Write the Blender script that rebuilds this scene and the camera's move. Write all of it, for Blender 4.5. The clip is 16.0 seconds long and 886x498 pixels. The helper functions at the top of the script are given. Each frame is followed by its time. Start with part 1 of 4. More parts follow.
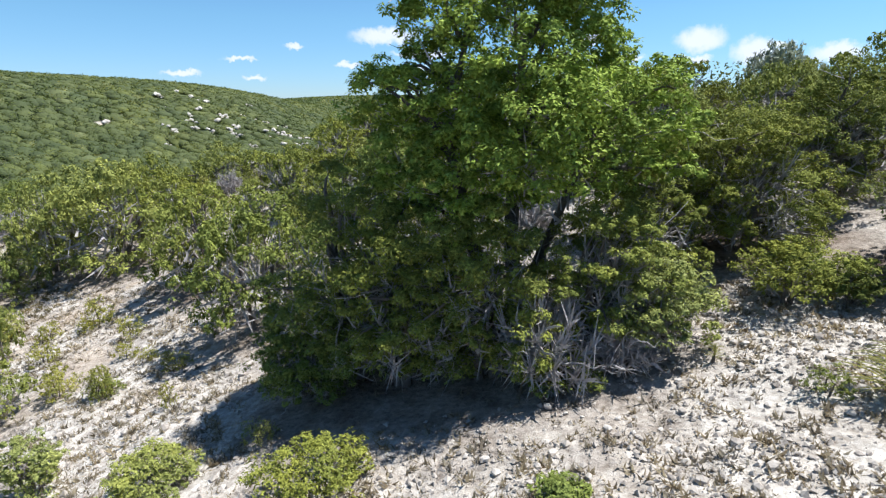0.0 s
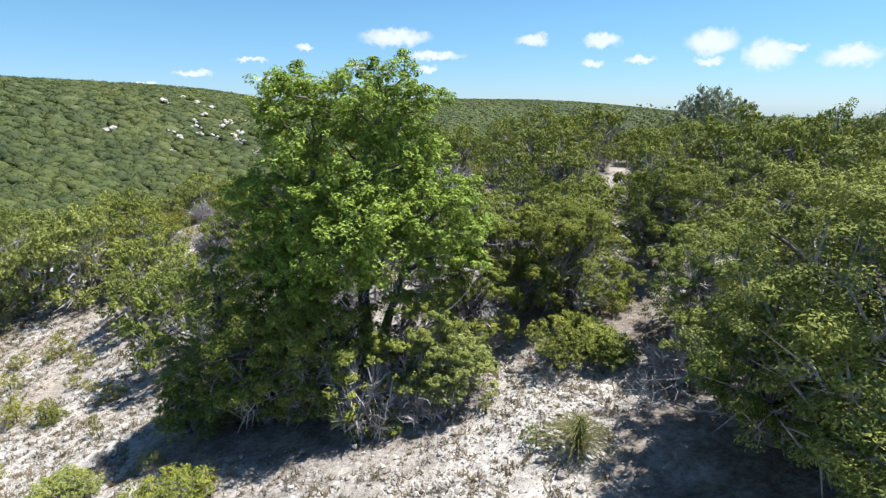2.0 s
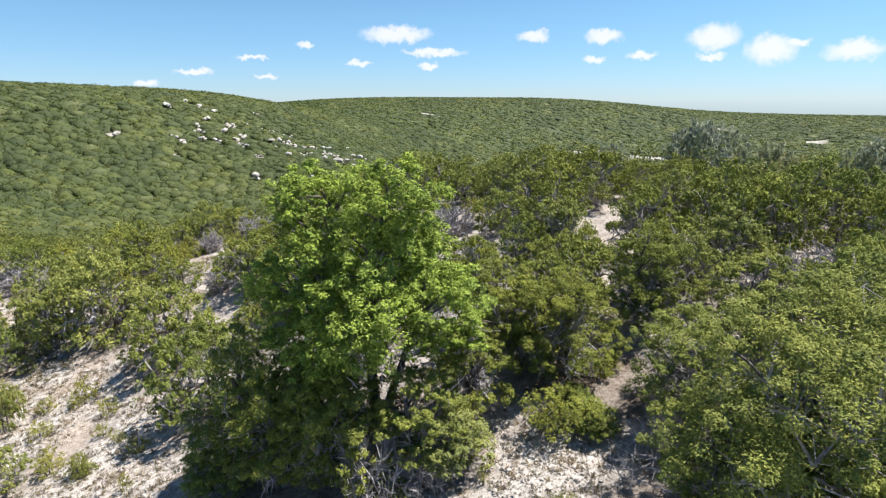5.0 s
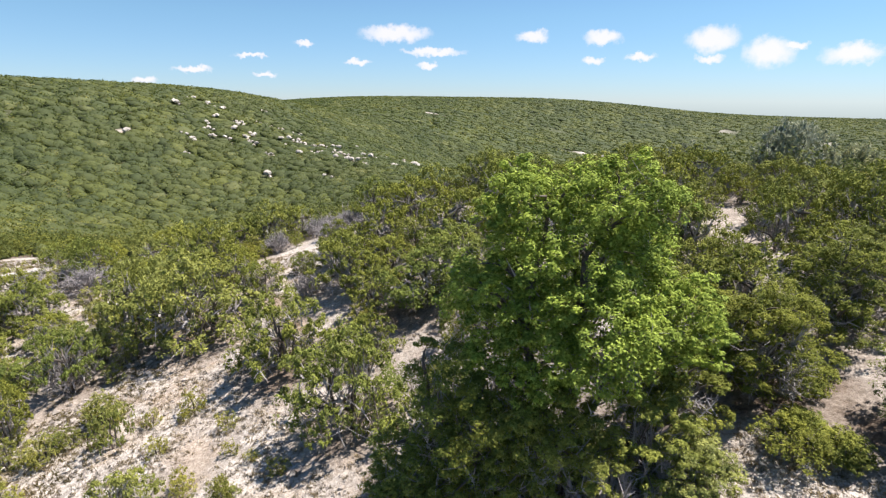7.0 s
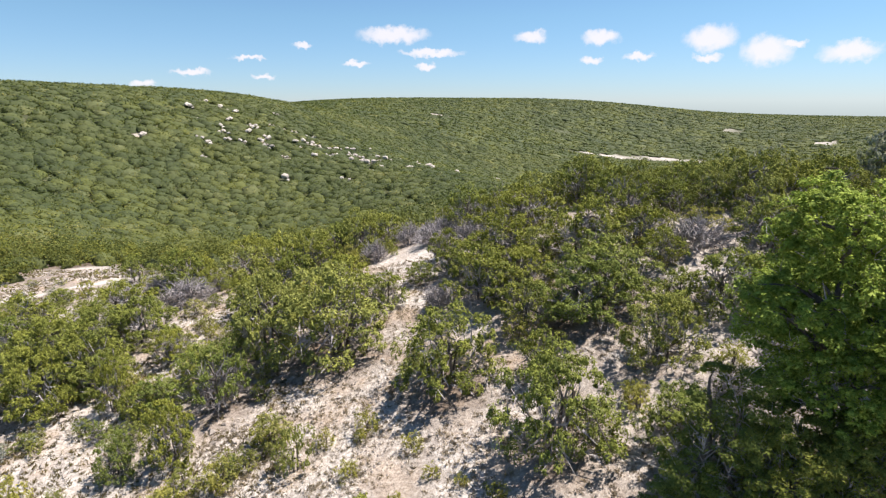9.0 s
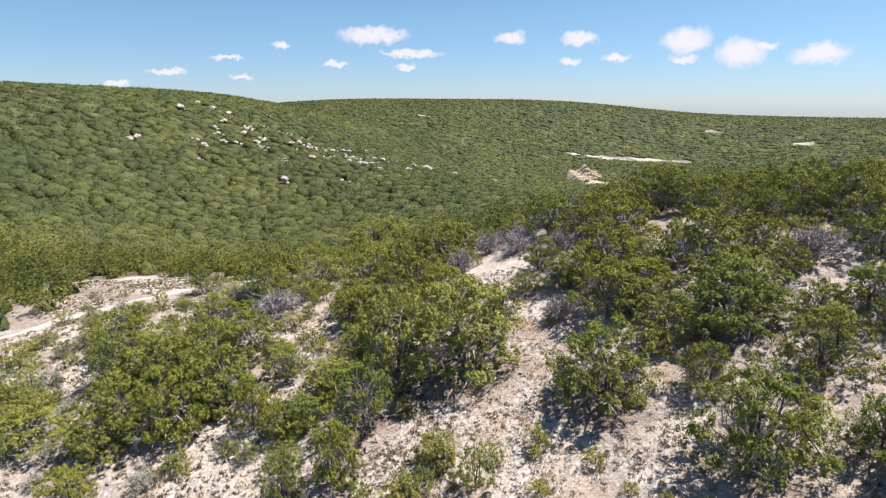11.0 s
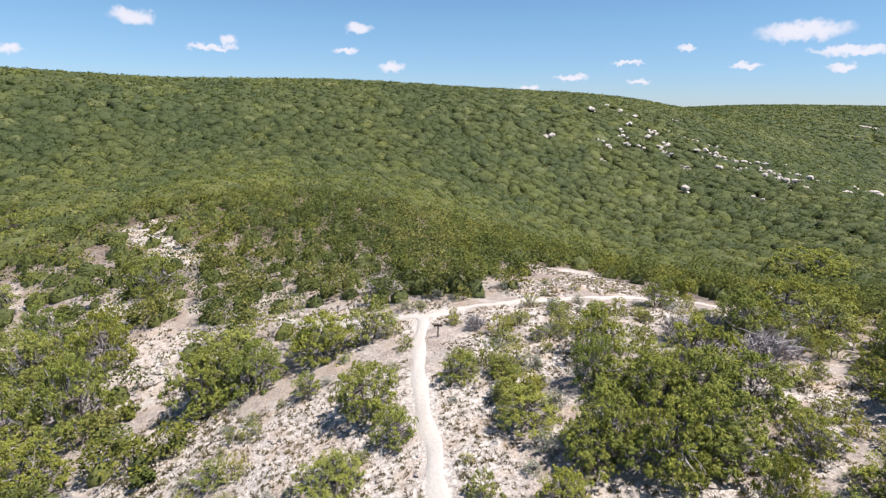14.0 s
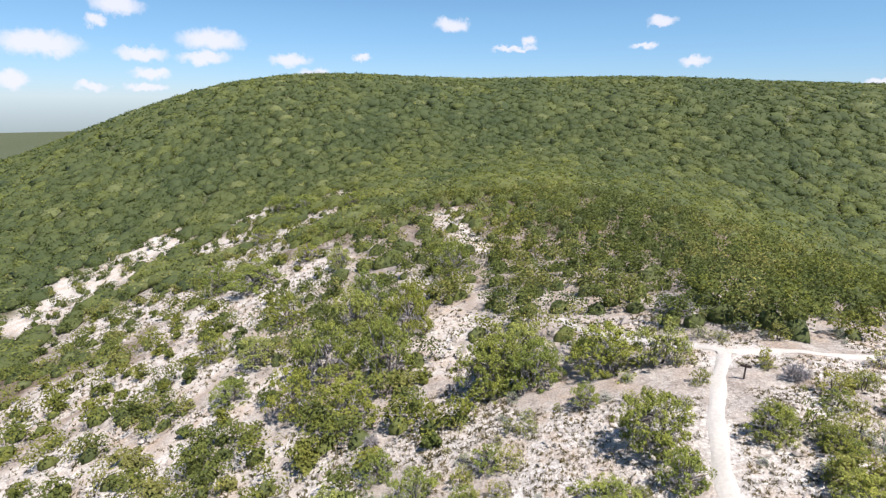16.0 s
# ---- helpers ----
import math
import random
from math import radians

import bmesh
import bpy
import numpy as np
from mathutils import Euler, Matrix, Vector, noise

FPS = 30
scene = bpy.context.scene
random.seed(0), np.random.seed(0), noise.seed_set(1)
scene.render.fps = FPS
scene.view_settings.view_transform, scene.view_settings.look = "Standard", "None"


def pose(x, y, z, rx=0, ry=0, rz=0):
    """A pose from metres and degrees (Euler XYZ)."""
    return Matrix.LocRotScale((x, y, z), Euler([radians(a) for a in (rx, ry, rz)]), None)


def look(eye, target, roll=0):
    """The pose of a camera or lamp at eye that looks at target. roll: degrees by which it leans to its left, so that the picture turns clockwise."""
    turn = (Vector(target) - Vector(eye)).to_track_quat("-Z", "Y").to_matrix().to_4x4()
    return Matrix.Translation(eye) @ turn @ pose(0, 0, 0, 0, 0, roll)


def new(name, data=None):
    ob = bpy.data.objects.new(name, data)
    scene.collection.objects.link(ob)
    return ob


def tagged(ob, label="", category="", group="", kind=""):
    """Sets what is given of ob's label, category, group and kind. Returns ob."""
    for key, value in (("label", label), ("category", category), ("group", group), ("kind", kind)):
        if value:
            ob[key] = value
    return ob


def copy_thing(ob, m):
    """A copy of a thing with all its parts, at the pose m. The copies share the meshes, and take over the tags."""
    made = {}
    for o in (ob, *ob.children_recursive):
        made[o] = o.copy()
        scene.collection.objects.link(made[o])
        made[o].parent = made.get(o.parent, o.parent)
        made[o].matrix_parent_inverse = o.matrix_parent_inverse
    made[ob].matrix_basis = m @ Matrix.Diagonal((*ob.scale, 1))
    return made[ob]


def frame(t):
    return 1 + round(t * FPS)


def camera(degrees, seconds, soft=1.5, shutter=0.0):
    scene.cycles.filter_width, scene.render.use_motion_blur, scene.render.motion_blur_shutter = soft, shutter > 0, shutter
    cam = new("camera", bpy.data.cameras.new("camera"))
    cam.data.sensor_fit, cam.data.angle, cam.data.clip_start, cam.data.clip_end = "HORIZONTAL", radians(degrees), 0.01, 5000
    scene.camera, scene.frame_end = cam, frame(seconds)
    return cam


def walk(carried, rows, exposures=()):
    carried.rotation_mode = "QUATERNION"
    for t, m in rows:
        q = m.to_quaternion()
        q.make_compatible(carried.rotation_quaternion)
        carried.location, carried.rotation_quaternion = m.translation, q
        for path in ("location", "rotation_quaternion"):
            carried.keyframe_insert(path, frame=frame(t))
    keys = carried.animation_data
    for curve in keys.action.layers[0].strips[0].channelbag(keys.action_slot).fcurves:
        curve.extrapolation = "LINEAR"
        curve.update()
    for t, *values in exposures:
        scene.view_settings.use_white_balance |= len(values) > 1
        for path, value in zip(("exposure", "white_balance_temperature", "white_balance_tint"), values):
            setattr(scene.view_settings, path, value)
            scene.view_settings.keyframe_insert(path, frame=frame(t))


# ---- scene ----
# ---- camera and walk ----
def drone(x, y, z, tilt, heading, lean):
    """The drone camera: metres, degrees of tilt from level, heading to the left of north, lean to the right."""
    return pose(x, y, z, 90 + tilt, 0, heading) @ pose(0, 0, 0, 0, 0, -lean)


cam = camera(79.66, 16.0, soft=1.3)
walk(cam, [
    (0.0, drone(-0.12, -0.36, 7.92, -15.36, 0.81, 0.41)),
    (0.5, drone(1.35, -1.28, 8.73, -15.34, 1.32, 0.54)),
    (1.0, drone(2.68, -2.07, 9.47, -15.28, 1.34, 0.56)),
    (1.5, drone(3.87, -2.77, 10.15, -15.23, 1.54, 0.37)),
    (2.0, drone(4.91, -3.35, 11.08, -15.21, 1.70, 0.13)),
    (2.5, drone(5.73, -3.89, 12.23, -15.19, 1.70, -0.04)),
    (3.0, drone(6.31, -4.28, 13.32, -15.25, 1.71, -0.14)),
    (5.5, drone(3.72, -4.01, 14.32, -15.52, 1.90, 0.54)),
    (6.0, drone(1.87, -3.44, 14.19, -15.48, 1.76, 0.44)),
    (6.5, drone(-0.16, -2.91, 14.08, -15.45, 1.70, 0.18)),
    (7.0, drone(-2.31, -2.35, 13.99, -15.55, 1.64, -0.09)),
    (7.5, drone(-4.52, -1.98, 14.03, -15.56, 1.62, -0.14)),
    (8.0, drone(-6.74, -1.82, 14.17, -15.60, 1.59, -0.09)),
    (8.5, drone(-9.03, -1.78, 14.34, -15.48, 1.57, 0.11)),
    (9.0, drone(-11.38, -1.72, 14.46, -15.46, 1.61, 0.36)),
    (11.5, drone(-22.99, -1.56, 15.44, -15.36, -0.65, 0.26)),
    (12.0, drone(-25.07, -1.34, 15.53, -15.26, 4.14, 0.1)),
    (12.5, drone(-27.10, -0.66, 15.29, -15.16, 12.38, -0.2)),
    (13.0, drone(-28.75, -0.09, 14.97, -15.05, 21.58, -0.42)),
    (13.5, drone(-30.18, 0.26, 14.78, -15.04, 30.85, -0.53)),
    (14.0, drone(-31.40, 0.21, 14.69, -15.10, 38.48, -0.72)),
    (14.5, drone(-32.71, 0.09, 14.69, -15.26, 45.84, -0.81)),
    (15.0, drone(-33.50, -0.21, 14.81, -15.50, 53.42, -0.81)),
    (15.5, drone(-33.87, -0.56, 14.96, -15.64, 60.84, -0.72)),
    (16.0, drone(-33.78, -0.87, 15.07, -15.66, 67.87, -0.56)),
], exposures=[(0.0, 0.88, 5950, 10), (3.2, 0.88, 5950, 10), (6.0, 0.88, 6450, 15), (9.0, 0.82, 6600, 17), (12.0, 0.73, 6560, 19), (14.5, 0.71, 6300, 18), (16.0, 0.75, 6200, 17)])

# ---- world, sun ----
SUN_WAY = Vector((0.46, 0.17, 1.0)).normalized()
SUN_HEIGHT = math.asin(SUN_WAY.z)
SUN_TURN = math.atan2(SUN_WAY.x, SUN_WAY.y)

# clouds: bearing to the left of north, height over the horizon, half width, half height, in degrees
CLOUDS_NORTH = [
    (15.5, 5.4, 1.1, 0.35), (10.2, 3.8, 1.7, 0.3), (6.4, 6.5, 3.9, 0.9), (2.7, 4.8, 3.5, 0.45), (3.2, 3.5, 1.2, 0.4),
    (-7.3, 6.2, 1.8, 0.7), (-14.0, 6.0, 2.1, 0.8), (-13.3, 3.8, 1.3, 0.45), (-17.7, 4.1, 1.6, 0.5), (-23.7, 5.5, 2.4, 1.3),
    (-23.7, 3.8, 1.4, 0.5), (-28.3, 4.2, 2.3, 1.4), (-30.3, 4.6, 1.1, 0.5), (-34.4, 3.8, 2.3, 1.0), (19.4, 2.5, 1.2, 0.3),
    (25.7, 2.9, 1.9, 0.3), (20.5, 4.2, 1.7, 0.25), (29.8, 1.8, 1.2, 0.4),
]
CLOUDS_WEST = [
    (80.8, 2.3, 2.1, 0.6), (76.2, 4.0, 1.1, 0.5), (67.2, 7.2, 2.0, 0.8), (60.9, 5.0, 2.5, 0.3), (59.5, 5.7, 0.9, 0.6),
    (47.1, 7.3, 1.4, 0.6), (48.5, 5.2, 1.3, 0.4), (43.9, 3.7, 1.4, 0.6), (97.6, 7.6, 2.3, 0.9), (99.3, 6.3, 1.0, 0.6),
    (103.5, 4.2, 3.6, 1.2), (96.1, 3.7, 2.4, 0.7), (90.2, 5.2, 3.4, 1.1), (91.1, 3.6, 2.5, 0.7), (95.6, 2.1, 1.9, 0.6),
    (96.1, 0.9, 2.1, 0.4), (100.3, 0.8, 1.4, 0.5), (105.8, 1.3, 1.4, 0.9), (83.2, 3.6, 2.3, 0.7),
]


def ramp_node(nodes, links, value, stops):
    node = nodes.new("ShaderNodeValToRGB")
    while len(node.color_ramp.elements) < len(stops):
        node.color_ramp.elements.new(0.5)
    for element, (place, colour) in zip(node.color_ramp.elements, stops):
        element.position, element.color = place, (*colour, 1)
    links.new(value, node.inputs["Fac"])
    return node.outputs["Color"]


def make_world():
    world = bpy.data.worlds.new("sky")
    world.use_nodes = True
    scene.world = world
    tree = world.node_tree
    nodes, links = tree.nodes, tree.links
    background = nodes["Background"]
    background.inputs["Strength"].default_value = 0.066
    sky = nodes.new("ShaderNodeTexSky")
    sky.sky_type, sky.sun_disc = "NISHITA", False
    sky.sun_elevation, sky.sun_rotation = SUN_HEIGHT, SUN_TURN
    sky.altitude, sky.air_density, sky.dust_density, sky.ozone_density = 300, 1.0, 0.0, 2.0
    coords = nodes.new("ShaderNodeTexCoord")
    ruffle = nodes.new("ShaderNodeTexNoise")
    ruffle.inputs["Scale"].default_value, ruffle.inputs["Detail"].default_value = 55, 6
    ruffle.inputs["Roughness"].default_value = 0.62
    links.new(coords.outputs["Generated"], ruffle.inputs["Vector"])
    centred = nodes.new("ShaderNodeVectorMath")
    centred.operation = "SUBTRACT"
    centred.inputs[1].default_value = (0.5, 0.5, 0.5)
    links.new(ruffle.outputs["Color"], centred.inputs[0])
    shifted = nodes.new("ShaderNodeVectorMath")
    shifted.operation = "MULTIPLY_ADD"
    shifted.inputs[1].default_value = (0.03, 0.03, 0.03)
    links.new(centred.outputs[0], shifted.inputs[0])
    links.new(coords.outputs["Generated"], shifted.inputs[2])

    def maths(kind, a, b=None, clamp=False):
        node = nodes.new("ShaderNodeMath")
        node.operation, node.use_clamp = kind, clamp
        for socket, value in zip(node.inputs, (a, b)):
            if isinstance(value, (int, float)):
                socket.default_value = value
            elif value is not None:
                links.new(value, socket)
        return node.outputs[0]

    cover = 0.0
    for bearing, height, wide, tall in CLOUDS_NORTH + CLOUDS_WEST:
        a, e = radians(bearing), radians(height)
        way = Vector((-math.sin(a) * math.cos(e), math.cos(a) * math.cos(e), math.sin(e)))
        side = Vector((math.cos(a), math.sin(a), 0))
        up = side.cross(way)
        away = nodes.new("ShaderNodeVectorMath")
        away.operation = "SUBTRACT"
        away.inputs[1].default_value = way
        links.new(shifted.outputs[0], away.inputs[0])
        across = []
        for axis, size in ((side, wide), (up, tall)):
            dot = nodes.new("ShaderNodeVectorMath")
            dot.operation = "DOT_PRODUCT"
            dot.inputs[1].default_value = axis / math.sin(radians(size))
            links.new(away.outputs[0], dot.inputs[0])
            across.append(maths("MULTIPLY", dot.outputs["Value"], dot.outputs["Value"]))
        full = maths("SUBTRACT", 1.15, maths("ADD", across[0], across[1]), clamp=True)
        cover = maths("MAXIMUM", full, cover)
    thin = nodes.new("ShaderNodeMapRange")
    thin.interpolation_type = "SMOOTHSTEP"
    thin.inputs["From Min"].default_value, thin.inputs["From Max"].default_value = 0.0, 1.15
    thin.inputs["To Max"].default_value = 0.9
    links.new(cover, thin.inputs["Value"])
    mix = nodes.new("ShaderNodeMix")
    mix.data_type = "RGBA"
    mix.inputs["B"].default_value = (8.6, 8.6, 8.8, 1)
    links.new(thin.outputs[0], mix.inputs["Factor"])
    clear = nodes.new("ShaderNodeMix")
    clear.data_type, clear.blend_type = "RGBA", "MULTIPLY"
    clear.inputs["Factor"].default_value = 1.0
    height = nodes.new("ShaderNodeSeparateXYZ")
    links.new(coords.outputs["Generated"], height.inputs[0])
    # clear dry air: less of the white glare low over the horizon
    links.new(ramp_node(nodes, links, height.outputs["Z"], [(0.0, (0.60, 0.80, 1.16)), (0.14, (0.73, 0.99, 1.10)), (0.4, (0.79, 1.01, 1.10))]), clear.inputs["B"])
    links.new(sky.outputs["Color"], clear.inputs["A"])
    links.new(clear.outputs["Result"], mix.inputs["A"])
    links.new(mix.outputs["Result"], background.inputs["Color"])


make_world()
sun_lamp = new("sun", bpy.data.lights.new("sun", "SUN"))
sun_lamp.data.energy, sun_lamp.data.angle, sun_lamp.data.color = 4.8, radians(0.53), (1.0, 0.96, 0.90)
sun_lamp.matrix_world = look(SUN_WAY * 50, (0, 0, 0))


# ---- materials ----
def material(name, rough=0.8):
    mat = bpy.data.materials.new(name)
    mat.use_nodes = True
    shader = mat.node_tree.nodes["Principled BSDF"]
    shader.inputs["Roughness"].default_value = rough
    shader.inputs["Specular IOR Level"].default_value = 0.25
    return mat, mat.node_tree.nodes, mat.node_tree.links, shader


def noise_node(nodes, links, vector, scale, detail=4, rough=0.55):
    node = nodes.new("ShaderNodeTexNoise")
    node.inputs["Scale"].default_value, node.inputs["Detail"].default_value = scale, detail
    node.inputs["Roughness"].default_value = rough
    links.new(vector, node.inputs["Vector"])
    return node.outputs["Fac"]


def mix_node(nodes, links, factor, a, b, blend="MIX"):
    node = nodes.new("ShaderNodeMix")
    node.data_type, node.blend_type = "RGBA", blend
    for key, value in (("Factor", factor), ("A", a), ("B", b)):
        if isinstance(value, (int, float)):
            node.inputs[key].default_value = value
        elif isinstance(value, tuple):
            node.inputs[key].default_value = (*value, 1)
        else:
            links.new(value, node.inputs[key])
    return node.outputs["Result"]


def bump_node(nodes, links, value, shader, strength, distance):
    node = nodes.new("ShaderNodeBump")
    node.inputs["Strength"].default_value, node.inputs["Distance"].default_value = strength, distance
    links.new(value, node.inputs["Height"])
    links.new(node.outputs["Normal"], shader.inputs["Normal"])


def foliage(name, dark, mid, light, tree_wide=0.8, through_light=0.5):
    """Leaves: each leaf takes its own shade, and each tree its own mean."""
    mat, nodes, links, shader = material(name, 0.75)
    shader.inputs["Specular IOR Level"].default_value = 0.08
    shade = nodes.new("ShaderNodeNewGeometry").outputs["Random Per Island"]
    place = nodes.new("ShaderNodeNewGeometry").outputs["Position"]
    tint = nodes.new("ShaderNodeAttribute")
    tint.attribute_name = "tint"
    whole = nodes.new("ShaderNodeObjectInfo").outputs["Random"]
    patch = noise_node(nodes, links, place, 0.9, 3)
    leaf = ramp_node(nodes, links, shade, [(0.0, dark), (0.5, mid), (1.0, light)])
    patched = ramp_node(nodes, links, patch, [(0.3, (0.72, 0.75, 0.8)), (0.7, (1.25, 1.2, 1.0))])
    colour = mix_node(nodes, links, 1.0, leaf, patched, "MULTIPLY")
    by_tree = ramp_node(nodes, links, whole, [(0.0, (0.85, 0.95, 1.0)), (0.35, (1, 1, 1)), (0.65, (1.2, 1.12, 0.85)), (1.0, (1.35, 1.3, 1.8))])
    colour = mix_node(nodes, links, tree_wide, colour, mix_node(nodes, links, 1.0, colour, by_tree, "MULTIPLY"))
    by_tint = ramp_node(nodes, links, tint.outputs["Fac"], [(0.0, (1, 1, 1)), (0.01, (0.62, 0.72, 0.8)), (0.55, (1.0, 1.0, 1.0)), (0.8, (1.3, 1.2, 0.85)), (1.0, (1.7, 1.45, 1.6))])
    colour = mix_node(nodes, links, 1.0, colour, by_tint, "MULTIPLY")
    links.new(colour, shader.inputs["Base Color"])
    back = nodes.new("ShaderNodeBsdfTranslucent")
    links.new(colour, back.inputs["Color"])
    both = nodes.new("ShaderNodeMixShader")
    both.inputs[0].default_value = through_light
    links.new(shader.outputs[0], both.inputs[1])
    links.new(back.outputs[0], both.inputs[2])
    links.new(both.outputs[0], nodes["Material Output"].inputs["Surface"])
    return mat


JUNIPER = foliage("juniper_foliage", (0.116, 0.138, 0.032), (0.202, 0.228, 0.053), (0.305, 0.33, 0.084), through_light=0.13)
# the juniper foliage again, darkened for trees seen from their shaded side
SHADED_JUNIPER = foliage("shaded_juniper_foliage", (0.108, 0.130, 0.028), (0.184, 0.208, 0.045), (0.28, 0.30, 0.07), tree_wide=0.5, through_light=0.12)
OAK = foliage("oak_leaves", (0.130, 0.185, 0.030), (0.25, 0.33, 0.056), (0.38, 0.465, 0.10), tree_wide=0.0, through_light=0.14)
GREY_OAK = foliage("grey_oak_leaves", (0.16, 0.19, 0.13), (0.27, 0.30, 0.22), (0.42, 0.44, 0.35), through_light=0.3)
WOODS = foliage("far_woods", (0.084, 0.105, 0.029), (0.107, 0.131, 0.037), (0.134, 0.158, 0.046), through_light=0.3)
SHRUB = foliage("shrub_leaves", (0.20, 0.215, 0.06), (0.30, 0.31, 0.085), (0.39, 0.395, 0.125))
DRY_GRASS = foliage("dry_grass", (0.20, 0.155, 0.105), (0.29, 0.24, 0.17), (0.385, 0.335, 0.25))
GRASS = foliage("bunch_grass", (0.105, 0.092, 0.052), (0.16, 0.142, 0.085), (0.235, 0.21, 0.135))
BLADES = foliage("sotol_blades", (0.15, 0.17, 0.06), (0.27, 0.28, 0.11), (0.42, 0.40, 0.19))


def canopy_material():
    """Crowns too far off to show leaves: mottled by clumps, with a leafy relief."""
    mat, nodes, links, shader = material("far_canopy", 0.8)
    place = nodes.new("ShaderNodeNewGeometry").outputs["Position"]
    tint = nodes.new("ShaderNodeAttribute")
    tint.attribute_name = "tint"
    fine, broad = noise_node(nodes, links, place, 1.1, 5, 0.7), noise_node(nodes, links, place, 0.02, 3)
    leaf = ramp_node(nodes, links, fine, [(0.32, (0.055, 0.069, 0.021)), (0.5, (0.073, 0.087, 0.027)), (0.7, (0.093, 0.107, 0.034))])
    by_tree = ramp_node(nodes, links, tint.outputs["Fac"], [(0.0, (0.66, 0.72, 0.76)), (0.5, (1.0, 1.0, 1.0)), (0.8, (1.35, 1.28, 1.0)), (1.0, (1.5, 1.4, 1.6))])
    by_slope = ramp_node(nodes, links, broad, [(0.35, (0.85, 0.9, 0.95)), (0.65, (1.12, 1.08, 1.0))])
    colour = mix_node(nodes, links, 1.0, mix_node(nodes, links, 1.0, leaf, by_tree, "MULTIPLY"), by_slope, "MULTIPLY")
    links.new(colour, shader.inputs["Base Color"])
    bump_node(nodes, links, fine, shader, 0.7, 0.25)
    return mat


CANOPY = canopy_material()


def wood(name, dark, light):
    mat, nodes, links, shader = material(name, 0.9)
    place = nodes.new("ShaderNodeTexCoord").outputs["Object"]
    grain = noise_node(nodes, links, place, 9, 5, 0.7)
    links.new(ramp_node(nodes, links, grain, [(0.3, dark), (0.7, light)]), shader.inputs["Base Color"])
    bump_node(nodes, links, grain, shader, 0.6, 0.03)
    return mat


BARK = wood("bark", (0.07, 0.055, 0.045), (0.20, 0.17, 0.145))
TWIG = wood("weathered_twigs", (0.24, 0.215, 0.205), (0.47, 0.44, 0.425))
POST = wood("sign_wood", (0.03, 0.024, 0.02), (0.08, 0.06, 0.05))


def limestone(name, dark, light):
    mat, nodes, links, shader = material(name, 0.9)
    place = nodes.new("ShaderNodeNewGeometry").outputs["Position"]
    one = nodes.new("ShaderNodeObjectInfo").outputs["Random"]
    isle = nodes.new("ShaderNodeNewGeometry").outputs["Random Per Island"]
    stain = noise_node(nodes, links, place, 5, 6, 0.7)
    colour = ramp_node(nodes, links, stain, [(0.3, dark), (0.62, light)])
    for value in (one, isle):
        shade = ramp_node(nodes, links, value, [(0.0, (0.74, 0.72, 0.70)), (1.0, (1.06, 1.05, 1.03))])
        colour = mix_node(nodes, links, 1.0, colour, shade, "MULTIPLY")
    links.new(colour, shader.inputs["Base Color"])
    bump_node(nodes, links, stain, shader, 0.5, 0.03)
    return mat


STONE = limestone("limestone", (0.40, 0.36, 0.315), (0.65, 0.605, 0.545))
OCHRE = limestone("ochre_limestone", (0.40, 0.33, 0.23), (0.68, 0.60, 0.46))


